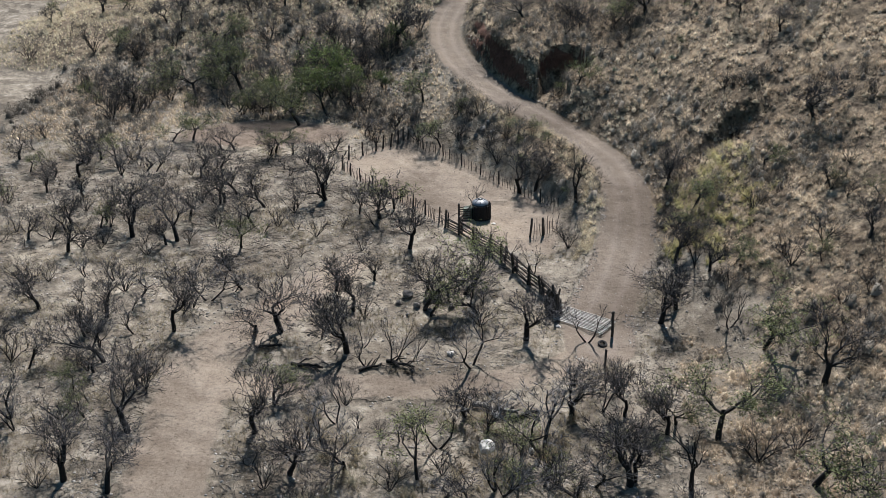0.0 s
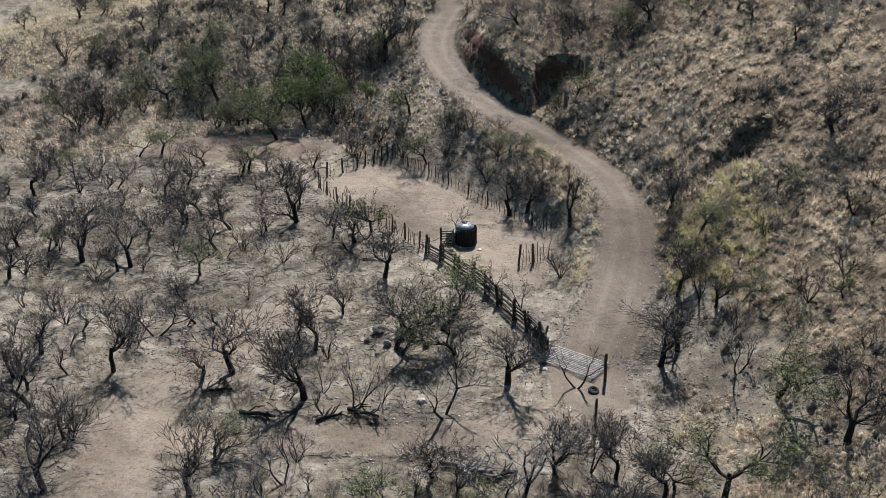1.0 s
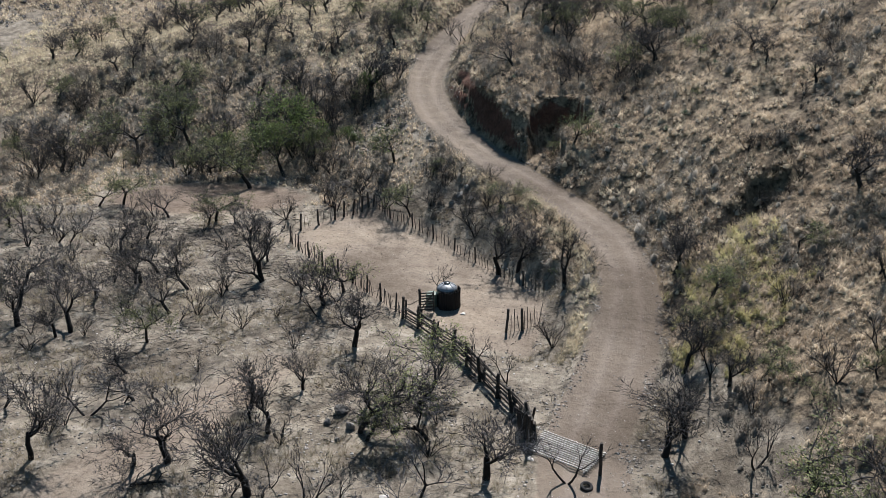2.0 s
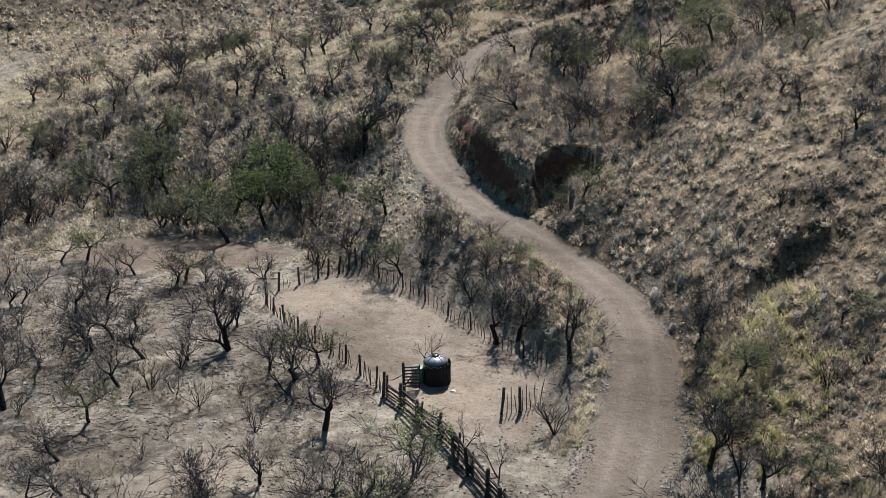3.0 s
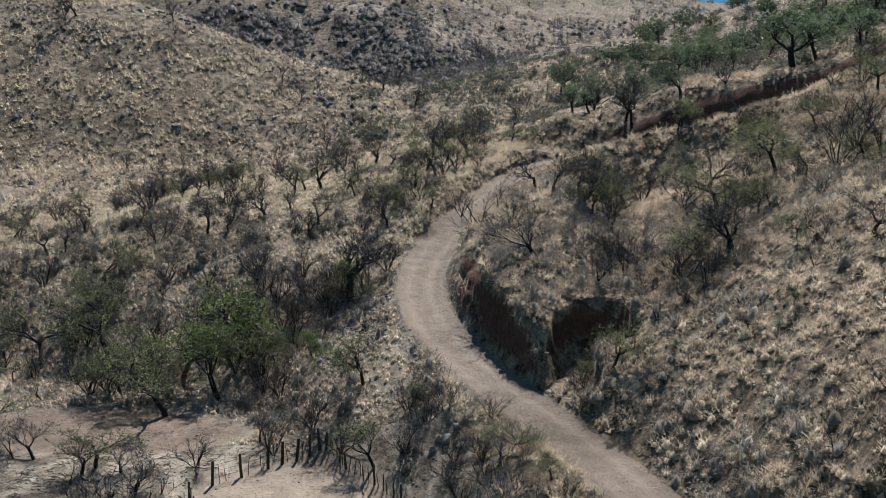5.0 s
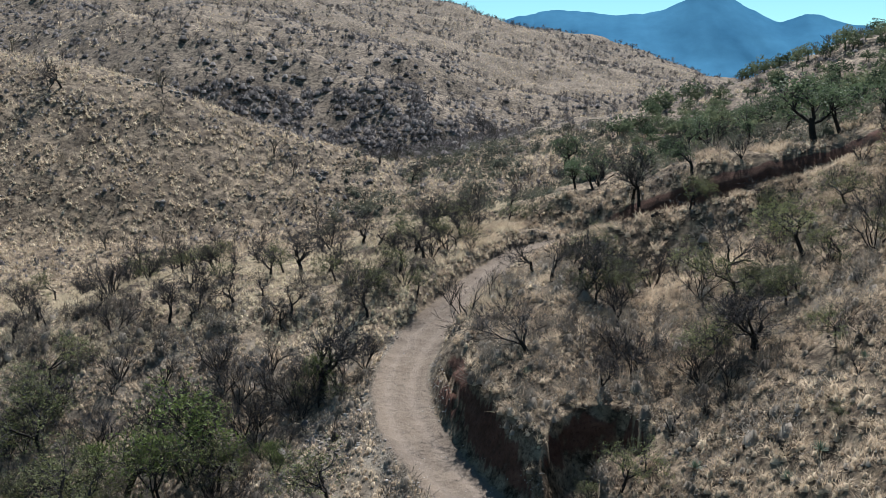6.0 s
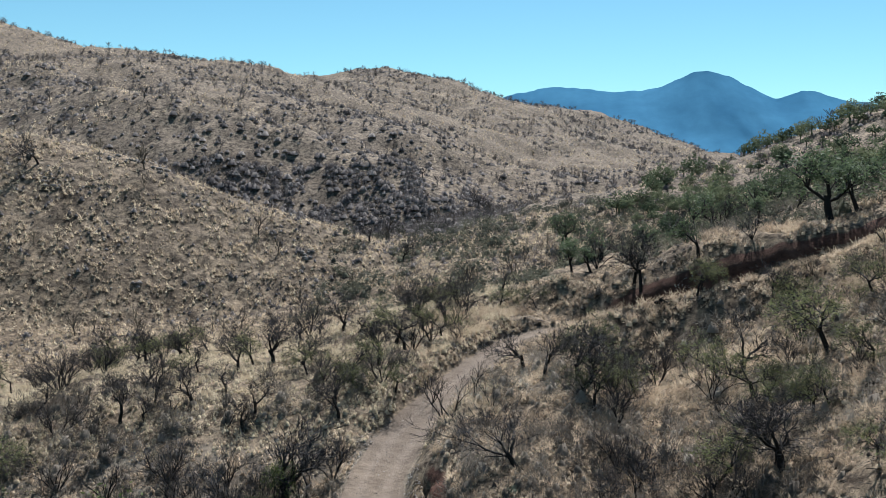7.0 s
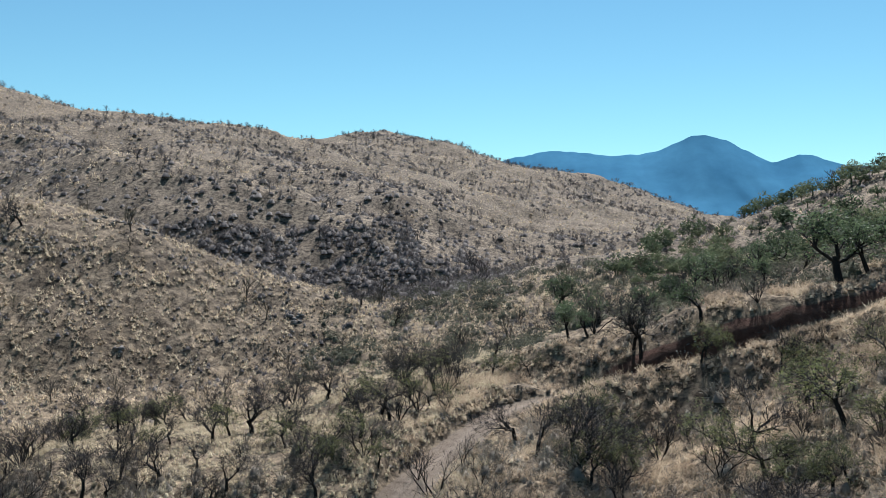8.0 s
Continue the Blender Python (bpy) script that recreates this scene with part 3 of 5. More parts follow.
plant(MESQUITE, [(10.7, 135.8, 2.7), (-3.6, 137.2, 2.6), (-10.3, 139.4, 2.6), (-18.6, 139.5, 2.4), (9.4, 140.0, 2.6), (-20.8, 140.2, 3.3), (-19.0, 142.3, 2.0), (21.0, 142.5, 2.2), (-14.0, 144.5, 2.2), (-2.2, 146.1, 3.0), (-21.7, 147.5, 2.2), (28.1, 147.6, 2.8), (-15.2, 152.0, 2.8), (-19.0, 152.7, 2.5), (-10.4, 154.7, 2.7), (19.1, 157.8, 4.5), (-14.1, 159.1, 3.6), (18.6, 159.4, 3.6), (-38.2, 174.5, 2.5), (-41.9, 186.8, 4.0), (-73.2, 233.9, 4.5), (-12.9, 239.3, 4.2), (-19.1, 242.9, 3.5)])
plant(SAPLING, [(-0.3, 53.8, 4.0), (-6.8, 56.5, 3.1), (10.3, 57.7, 3.7), (-3.6, 63.6, 3.6), (20.5, 66.4, 3.4), (10.5, 66.9, 3.6), (-8.9, 67.6, 2.1), (-19.3, 72.2, 2.1), (19.7, 74.6, 3.3), (7.5, 77.9, 2.9), (15.7, 119.9, 2.3), (-4.2, 131.0, 2.4), (7.4, 132.8, 1.6), (4.7, 133.3, 2.4), (6.2, 134.9, 2.1), (4.1, 135.3, 2.0), (-46.1, 137.5, 2.9), (-12.0, 137.8, 1.9), (-17.0, 140.0, 1.8), (-32.1, 141.6, 2.1), (-25.0, 143.0, 1.9), (-50.8, 143.2, 1.8), (-30.0, 149.7, 2.4), (-26.9, 151.8, 1.9), (-42.5, 232.3, 3.0), (-75.0, 232.8, 3.6), (-43.0, 239.6, 2.2), (-0.4, 259.8, 2.8)])
plant(GREEN, [(21.6, 50.1, 5.5), (17.1, 54.6, 5.5), (14.8, 56.4, 3.5), (-23.1, 57.3, 2.0), (-24.9, 60.7, 2.8), (22.1, 63.2, 5.5), (22.3, 73.0, 2.9), (1.6, 74.4, 5.3), (20.9, 81.7, 3.7), (26.6, 82.6, 2.6), (-0.2, 106.4, 3.3), (14.2, 108.8, 3.5), (-29.6, 109.9, 3.2), (-27.4, 110.4, 3.6), (25.7, 113.2, 2.2), (-2.2, 114.8, 3.4), (-16.3, 115.0, 4.8), (32.3, 116.1, 2.5), (-20.1, 119.3, 4.2), (-11.0, 121.4, 3.6), (-17.4, 121.5, 4.6), (26.1, 122.9, 1.9), (-29.8, 124.3, 4.9), (-24.2, 124.4, 5.3), (28.8, 124.4, 2.4), (24.0, 127.5, 2.3), (23.4, 129.7, 2.9), (-27.5, 130.1, 3.5), (28.2, 130.9, 3.6), (-27.5, 132.0, 3.6)])
plant(GREEN, [(-0.1, 140.9, 2.1), (-2.0, 154.1, 3.5), (10.0, 161.3, 1.9), (6.5, 162.9, 1.9)])
plant(SCRUB, [(24.3, 48.8, 2.8), (-3.1, 49.7, 1.9), (18.9, 52.3, 2.8), (21.5, 53.2, 2.8), (14.2, 56.9, 2.8), (-30.4, 64.3, 2.6), (-26.3, 68.4, 2.8), (25.6, 70.1, 2.5), (30.9, 75.0, 1.9), (-25.4, 75.3, 2.8), (-33.8, 76.0, 2.3), (24.9, 78.4, 2.4), (-7.0, 82.4, 2.1), (10.8, 82.7, 2.6), (-31.2, 83.0, 2.6), (-11.2, 85.3, 2.0), (-13.8, 90.5, 2.5), (-41.1, 92.6, 2.4), (5.5, 101.0, 2.8), (1.6, 106.6, 2.7), (-2.7, 108.7, 2.8), (4.0, 108.7, 2.3), (1.4, 110.3, 2.2), (-43.8, 110.8, 2.7), (-5.3, 112.1, 2.8), (19.3, 116.8, 2.2), (-23.3, 118.4, 2.5), (19.4, 119.1, 1.4), (-18.1, 131.2, 2.4), (-10.0, 131.7, 2.4)])
plant(SCRUB, [(21.3, 131.7, 2.3), (-14.1, 131.8, 2.4), (-22.0, 132.1, 2.3), (-39.4, 134.5, 2.8), (-34.8, 135.9, 2.8), (-24.9, 138.1, 2.4), (-55.1, 138.5, 2.6), (2.6, 141.2, 1.8), (-6.0, 143.6, 1.8), (17.2, 145.6, 2.8), (31.5, 148.8, 1.2), (0.2, 148.9, 2.3), (36.9, 149.2, 1.9), (3.6, 151.3, 1.6), (1.3, 151.9, 2.4), (28.4, 157.4, 1.9), (3.0, 158.1, 1.9), (-19.4, 199.4, 2.4), (-27.1, 209.3, 2.3), (29.3, 254.1, 2.8)])
plant(PALE, [(3.1, 49.7, 3.6), (8.8, 50.2, 4.0), (6.1, 53.4, 5.5), (-27.1, 55.9, 2.8), (-28.9, 63.2, 3.3), (2.0, 63.5, 4.7), (-32.5, 100.2, 2.4), (-29.3, 101.0, 3.0), (-32.1, 104.2, 3.3)])
plant(SNAG, [(14.4, 49.8, 5.0), (12.1, 89.0, 5.4)])
plant(BRIGHT, [(-13.4, 118.2, 4.8), (-12.2, 123.3, 4.9)])
plant(OAK, [(35.5, 159.5, 5.2), (47, 172, 4.2), (44, 182, 4.5), (36, 184, 3.6), (30, 186, 3.8), (52, 185, 4.6), (40, 176, 3.4), (26, 176, 3.2), (33, 178, 3.0), (48, 190, 4.0), (24.1, 157.9, 3.0), (42.6, 161.2, 2.7), (38.3, 161.3, 3.4), (30.2, 164.2, 2.1), (16.4, 172.4, 2.5), (13.4, 234.5, 5.5), (14.5, 237.8, 5.3)])
# PLANTS END


def free_spots(n, x0, x1, y0, y1, seed, keep, gap=0.0):
    """Random places in a box where keep(x, y, masks) holds."""
    rng, found = np.random.default_rng(seed), np.zeros((3, 0))
    for _ in range(5):
        x, y = rng.uniform(x0, x1, int(n * 1.7) + 20), rng.uniform(y0, y1, int(n * 1.7) + 20)
        masks = land(x, y)
        ok = keep(x, y, *masks) & (masks[1] < 0.2) & (masks[4] < 0.25) & (close_by(x, y, FACE, 3)[0] > 0.9)
        found = np.concatenate([found, np.stack([x[ok], y[ok], masks[0][ok]])], 1)
        if found.shape[1] >= n:
            break
    return found[:, :n]


def in_brush(x, y, h, road, bare, straw, cut):
    return (y > 114.5 + 0.06 * np.abs(x + 12)) & (y < 134 + 0.1 * x) & (bare < 0.3) & (value_noise(x / 4, y / 4, 77) > -0.22)


def on_slope(x, y, h, road, bare, straw, cut):
    return (h > 2.2) & (bare < 0.2) & (value_noise(x / 6, y / 6, 78) > 0.02)


def on_flat(x, y, h, road, bare, straw, cut):
    return (h < 2.0) & (bare < 0.15) & ~((x > -3) & (x < 13) & (y > 77) & (y < 95)) & ~((x > 4.5) & (x < 15) & (y > 63) & (y < 78))


x, y, z = free_spots(88, -45, 1, 113, 134, 1, in_brush)
for i, (a, b, c) in enumerate(zip(x, y, z)):
    (SCRUB, GREEN if i % 10 == 1 else PALE, SCRUB, SCRUB, BRIGHT if i % 20 == 4 else SCRUB)[i % 5].put(a, b, float(c), 1.6 + 2.2 * ((i * 37 % 100) / 100))
x, y, z = free_spots(34, 1, 13, 92, 114, 7, lambda x, y, h, r, b, s, c: (h > 0.9) & (b < 0.2))
for i, (a, b, c) in enumerate(zip(x, y, z)):
    (SCRUB, SCRUB, PALE, GREEN)[i % 4].put(a, b, float(c), 0.9 + 1.3 * ((i * 47 % 100) / 100))
x, y, z = free_spots(95, 12, 48, 45, 148, 2, on_slope)
for i, (a, b, c) in enumerate(zip(x, y, z)):
    (SCRUB, SCRUB, SCRUB, GREEN, SAPLING)[i % 5].put(a, b, float(c), 0.9 + 1.6 * ((i * 53 % 100) / 100))
x, y, z = free_spots(95, -56, 15, 44, 116, 6, on_flat)
for i, (a, b, c) in enumerate(zip(x, y, z)):
    (MESQUITE, MESQUITE, PALE, MESQUITE, GREEN)[i % 5].put(a, b, float(c), 2.2 + 2.0 * ((i * 61 % 100) / 100))
x, y, z = free_spots(260, -52, 14, 42, 112, 3, on_flat)
for i, (a, b, c) in enumerate(zip(x, y, z)):
    (SCRUB, SAPLING, PALE)[i % 3].put(a, b, float(c), 0.9 + 1.7 * ((i * 29 % 100) / 100))
x, y, z = free_spots(75, -60, 4, 136, 178, 4, lambda x, y, h, r, b, s, c: (b < 0.2) & (h > 3) & (value_noise(x / 9, y / 9, 99) > -0.2))
for i, (a, b, c) in enumerate(zip(x, y, z)):
    (MESQUITE, MESQUITE, SCRUB, GREEN)[i % 4].put(a, b, float(c), 2.5 + 1.7 * ((i * 41 % 100) / 100))
x, y, z = free_spots(48, 13, 46, 118, 152, 9, lambda x, y, h, r, b, s, c: (c < 0.2) & (h > 9) & (value_noise(x / 6, y / 6, 115) > -0.15))
for i, (a, b, c) in enumerate(zip(x, y, z)):
    (GREEN, MESQUITE, GREEN, SCRUB)[i % 4].put(a, b, float(c), 2.4 + 1.8 * ((i * 59 % 100) / 100))
for k in range(12):
    a, b = 19.8 + 0.8 * k, 87.0 + 0.24 * k + (k * 7 % 5) * 0.25
    SCRUB.put(a, b, height(a, b), 0.9 + 0.12 * (k * 5 % 7))
x, y, z = free_spots(26, 6, 44, 160, 204, 8, lambda x, y, h, r, b, s, c: (c < 0.2))
for i, (a, b, c) in enumerate(zip(x, y, z)):
    (MESQUITE, OAK, SCRUB)[i % 3].put(a, b, float(c), 2.0 + 2.2 * ((i * 43 % 100) / 100))


def scatter(name, template, x, y, z, size, seed, mat, label, category, squash=1.0, uneven=0.15):
    """Many turned and scaled copies of a small shape in one mesh."""
    rng = np.random.default_rng(seed)
    n, (tv, tf) = len(x), template
    a, s = rng.uniform(0, 6.283, n), size * np.exp(np.clip(rng.normal(0, 0.32, n), -0.7, 0.55))
    c, sn = np.cos(a)[:, None], np.sin(a)[:, None]
    vx, vy, vz = tv[None, :, 0], tv[None, :, 1], tv[None, :, 2]
    v = np.stack([(c * vx - sn * vy) * s[:, None] + x[:, None], (sn * vx + c * vy) * s[:, None] + y[:, None], vz * s[:, None] * squash + z[:, None]], -1)
    f = tf[None] + (np.arange(n) * len(tv))[:, None, None]
    tint = np.repeat(np.clip(rng.normal(0.5, uneven, n) + 0.42 * value_noise(x / 5, y / 5, 111) + 0.2 * value_noise(x / 1.6, y / 1.6, 112), 0, 1), len(tv))
    ob = from_arrays(name, v.reshape(-1, 3), f.reshape(-1, tf.shape[1]), mat, tint)
    return tagged(ob, label, category, kind="stuff")


def tuft(blades, seed, lean=0.5, width=0.05):
    """A tuft of pointed blades, height about 1."""
    rng = np.random.default_rng(seed)
    a, l = rng.uniform(0, 6.283, blades), rng.uniform(0.15, lean, blades)
    h = rng.uniform(0.55, 1.1, blades)
    base = np.stack([np.cos(a) * 0.16, np.sin(a) * 0.16, np.full(blades, -0.08)], -1) * rng.uniform(0.2, 1, (blades, 1))
    tip = base + np.stack([np.cos(a) * l, np.sin(a) * l, h], -1)
    t = np.stack([-np.sin(a), np.cos(a), np.zeros(blades)], -1) * width
    v = np.stack([base - t, base + t, tip], 1).reshape(-1, 3)
    return v, np.arange(len(v)).reshape(-1, 3)


def leaf_dome(seed, n, size):
    """A low rounded clump of leaf sprays, height about 1."""
    rng = np.random.default_rng(seed)
    a, e, r = rng.uniform(0, 6.283, n), np.arcsin(rng.uniform(-0.1, 1, n)), rng.uniform(0.5, 1, n)
    ends = np.stack([np.cos(a) * np.cos(e) * 0.75, np.sin(a) * np.cos(e) * 0.75, np.sin(e)], -1) * r[:, None]
    return leaves([(None, p, 0, 0, 1) for p in ends], (1,), 1, size, seed, 0.05)


def heart(radius, tall, seed):
    """The matted inside of a clump: a low uneven cone-like dome."""
    rng = np.random.default_rng(seed)
    a = np.arange(6) * 1.0472
    low = np.stack([np.cos(a) * radius, np.sin(a) * radius, np.full(6, -0.06)], -1) * rng.uniform(0.8, 1.15, (6, 1))
    top = np.stack([np.cos(a[::2] + 0.5) * radius * 0.5, np.sin(a[::2] + 0.5) * radius * 0.5, np.full(3, tall)], -1) * rng.uniform(0.8, 1.1, (3, 1))
    return np.concatenate([low, top]), np.array([(0, 1, 6), (1, 2, 6), (2, 7, 6), (2, 3, 7), (3, 4, 7), (4, 8, 7), (4, 5, 8), (5, 0, 8), (0, 6, 8), (6, 7, 8)])


def mound(seed, n, width=0.026):
    """A rounded fluffy mound of fine drooping grass, height about 1."""
    rng = np.random.default_rng(seed)
    a, e = rng.uniform(0, 6.283, n), rng.uniform(0.15, 1.5, n)
    d = np.stack([np.cos(a) * np.cos(e), np.sin(a) * np.cos(e), np.sin(e)], -1)
    base = d * rng.uniform(0.1, 0.66, (n, 1)) + rng.normal(0, 0.09, (n, 3))
    tip = base + d * rng.uniform(0.25, 0.5, (n, 1)) + np.stack([np.cos(a + 1) * 0.16, np.sin(a + 1) * 0.16, -0.1 * np.ones(n)], -1) * rng.uniform(-1, 1, (n, 1))
    w = np.cross(d, rng.normal(0, 1, (n, 3)))
    w *= width / np.linalg.norm(w, axis=1)[:, None]
    v = np.stack([base - w, tip, base + w], 1).reshape(-1, 3)
    return join((v, np.arange(len(v)).reshape(-1, 3)), heart(0.3, 0.3, seed))


def haze(seed, n, width=0.02, low=0.1, flat=1.0):
    """A rounded cloud of fine short twigs, height about 1."""
    rng = np.random.default_rng(seed)
    a, e, r = rng.uniform(0, 6.283, n), rng.uniform(low, 1.5, n), rng.uniform(0.25, 0.85, n)
    d = np.stack([np.cos(a) * np.cos(e) * flat, np.sin(a) * np.cos(e) * flat, np.sin(e)], -1)
    base = d * r[:, None] + rng.normal(0, 0.05, (n, 3))
    tip = base + d * rng.uniform(0.15, 0.3, (n, 1)) + rng.normal(0, 0.09, (n, 3))
    w = np.cross(d, rng.normal(0, 1, (n, 3)))
    w *= width / np.linalg.norm(w, axis=1)[:, None]
    v = np.stack([base - w, tip, base + w], 1).reshape(-1, 3)
    return v, np.arange(len(v)).reshape(-1, 3)


def cut_quads(v, f):
    """Four-sided faces as pairs of triangles, so that they join with triangles."""
    return v, np.concatenate([f[:, [0, 1, 2]], f[:, [0, 2, 3]]])


def fuzzy_bush(seed, twigs, sprays, size=0.06):
    """A rounded bush of fine twigs with a thin dress of leaf sprays."""
    return join(haze(seed, twigs, 0.02, 0.0), cut_quads(*leaf_dome(seed + 1, sprays, size)), heart(0.34, 0.4, seed))


def round_crown(seed):
    """An evergreen oak: a crown of several leafy lobes on a forked trunk, height about 1."""
    rng, parts = np.random.default_rng(seed), []
    for k in range(7):
        a = 6.283 * (k + rng.uniform(0, 0.7)) / 6
        out = 0.36 * (k < 6) * rng.uniform(0.7, 1.2)
        v, f = leaf_dome(seed * 9 + k, 40, 0.2)
        size = rng.uniform(0.28, 0.42)
        parts.append(cut_quads(v * np.array([size, size, size * 0.9]) + np.array([out * math.cos(a), out * math.sin(a), rng.uniform(0.28, 0.5) + 0.14 * (k == 6)]), f))
    limbs = [(Vector((0, 0, -0.1)), Vector((0.03, 0, 0.3)), 0.05, 0.035, 0), (Vector((0.02, 0, 0.22)), Vector((0.28, 0.1, 0.5)), 0.03, 0.02, 0), (Vector((0.02, 0, 0.22)), Vector((-0.25, 0.05, 0.5)), 0.03, 0.02, 0)]
    return join(*parts, cut_quads(*tubes(limbs, 4)))


STRAW = mat_tinted("dry_grass", [(0.1, (0.25, 0.192, 0.138)), (0.5, (0.48, 0.383, 0.278)), (0.9, (0.67, 0.555, 0.412))], translucent=0.45)
PALE_STRAW = mat_tinted("pale_grass", [(0.1, (0.30, 0.25, 0.17)), (0.5, (0.52, 0.44, 0.315)), (0.9, (0.68, 0.59, 0.43))], translucent=0.5)
STRAW_GREY = mat_tinted("weathered_grass", [(0.1, (0.145, 0.111, 0.0723)), (0.5, (0.255, 0.212, 0.145)), (0.9, (0.357, 0.315, 0.23))], translucent=0.5)
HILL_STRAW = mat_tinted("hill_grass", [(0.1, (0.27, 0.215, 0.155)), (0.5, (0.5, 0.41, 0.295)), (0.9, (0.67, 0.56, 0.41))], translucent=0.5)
SCRUB_FAR = mat_tinted("far_scrub", [(0.1, (0.045, 0.0405, 0.0345)), (0.5, (0.0863, 0.075, 0.0615)), (0.9, (0.143, 0.124, 0.09))], translucent=0.15)
OAK_FAR = mat_tinted("far_oaks", [(0.1, (0.04, 0.055, 0.034)), (0.5, (0.08, 0.102, 0.058)), (0.9, (0.16, 0.175, 0.1))], translucent=0.3)
STONE = mat_tinted("stones", [(0.1, (0.05, 0.045, 0.042)), (0.5, (0.17, 0.15, 0.135)), (0.9, (0.42, 0.385, 0.35))])

BUSH = mat_tinted("grey_tan_bush", [(0.1, (0.05, 0.042, 0.035)), (0.5, (0.17, 0.146, 0.12)), (0.9, (0.33, 0.29, 0.24))], translucent=0.25)


def on_grass(x, y, h, r, b, s, c):
    return (s > 0.25) & (b < 0.3) & (c < 0.5) & (value_noise(x / 1.9, y / 1.9, 61) + 0.5 * value_noise(x / 6, y / 6, 60) > -0.22)


for i in range(3):
    x, y, z = free_spots(6000, 0, 56, 44, 165, 11 + 100 * i, on_grass)
    scatter("slope_grass", mound(5 + 20 * i, 48, 0.021), x, y, z, (0.4, 0.5, 0.62)[i], 21 + i, STRAW, "soft rounded mounds of straw-coloured bunch grass on the hillside", "grass", uneven=0.19)
x, y, z = free_spots(2400, 0, 54, 44, 165, 16, lambda x, y, h, r, b, s, c: (s > 0.25) & (b < 0.3) & (c < 0.5) & (value_noise(x / 3.5, y / 3.5, 97) > 0.02))
scatter("slope_weeds", mound(15, 50, 0.013), x, y, z, 0.55, 24, BUSH, "grey-brown dry weeds between the bunch grass", "weeds")
x, y, z = free_spots(6000, -62, 8, 131, 182, 22, lambda x, y, h, r, b, s, c: (s > 0.3) & (b < 0.3) & (value_noise(x / 2.5, y / 2.5, 98) > -0.1))
scatter("bench_mounds", mound(6, 26), x, y, z, 0.45, 23, PALE_STRAW, "soft mounds of pale dry grass between the trees", "grass")
x, y, z = free_spots(240, -9, 9, 42, 58, 24, lambda x, y, h, r, b, s, c: (b < 0.2) & (value_noise(x / 3, y / 3, 101) > -0.05))
scatter("dry_weeds", mound(8, 60), x, y, z, 0.6, 25, STRAW_GREY, "clumps of brown dry weeds beside the track", "weeds")
x, y, z = free_spots(420, 18, 29, 74, 92, 26, lambda x, y, h, r, b, s, c: (h > 1.5) & (np.hypot((x - 22.5) / 4, (y - 82) / 7) + value_noise(x / 2, y / 2, 102) < 0.9))
scatter("green_grass", mound(9, 40), x, y, z, 0.5, 27, mat_tinted("olive_grass", [(0.1, (0.22, 0.195, 0.09)), (0.5, (0.40, 0.35, 0.175)), (0.9, (0.58, 0.52, 0.29))], translucent=0.5), "yellow-green grass on the slope beside the road", "grass")
x, y, z = free_spots(1100, 1, 50, 46, 150, 17, lambda x, y, h, r, b, s, c: (h > 1.5) & (b < 0.2) & (c < 0.4) & (value_noise(x / 5, y / 5, 93) + 0.5 * value_noise(x / 1.5, y / 1.5, 94) > 0.02))
scatter("slope_bushes", fuzzy_bush(31, 90, 40), x, y, z, 0.95, 18, BUSH, "low rounded grey-tan bushes on the grassy slope", "bushes")
x, y, z = free_spots(420, 11, 46, 147, 157, 58, lambda x, y, h, r, b, s, c: (np.abs(close_by(x, y, ROAD)[0] - 3.0) < 1.1) & (close_by(x, y, ROAD)[2] > 0))
scatter("verge_grass", mound(66, 50, 0.014), x, y, z, 0.38, 59, STRAW, "pale yellow grass on the verge below the road cut", "grass")
x, y, z = free_spots(190, 3, 24, 110, 131, 171, lambda x, y, h, r, b, s, c: (nearest(x, y, KNOLL)[0] < 6.5) & (y < 128 + value_noise(x / 3, y / 3, 172) * 8))
scatter("knoll_bushes", fuzzy_bush(34, 110, 50), x, y, z, 0.95, 173, BUSH, "dense grey-tan bushes covering the knoll above the cut", "bushes")
x, y, z = free_spots(420, 2, 17, 80, 112, 174, lambda x, y, h, r, b, s, c: (close_by(x, y, ROAD)[2] < 0) & (np.abs(close_by(x, y, ROAD)[0] - 3.3 - value_noise(x / 2, y / 2, 175)) < 0.9) & (b < 0.4))
scatter("road_verge_grass", mound(67, 46, 0.018), x, y, z, 0.5, 176, PALE_STRAW, "pale bleached grass along the verge of the road", "grass")
BRUSH = mat_tinted("dark_brush", [(0.1, (0.04, 0.034, 0.029)), (0.5, (0.105, 0.09, 0.073)), (0.9, (0.2, 0.172, 0.135))], translucent=0.2)
x, y, z = free_spots(700, -50, 4, 112, 150, 19, lambda x, y, h, r, b, s, c: (b < 0.2) & (value_noise(x / 5, y / 5, 95) > -0.05))
scatter("bank_bushes", fuzzy_bush(32, 110, 40), x[::2], y[::2], z[::2], 1.05, 20, BRUSH, "low rounded dark brown bushes on the bank", "bushes")
scatter("bank_bushes", fuzzy_bush(33, 110, 40), x[1::2], y[1::2], z[1::2], 0.95, 28, BUSH, "low rounded grey-tan bushes on the bank", "bushes")
x, y, z = free_spots(8000, -62, 8, 131, 182, 12, lambda x, y, h, r, b, s, c: (s > 0.3) & (b < 0.3) & (value_noise(x / 2, y / 2, 62) > -0.15))
scatter("bench_grass", mound(62, 18, 0.024), x, y, z, 0.4, 2, PALE_STRAW, "pale yellow dry grass between the trees", "grass")
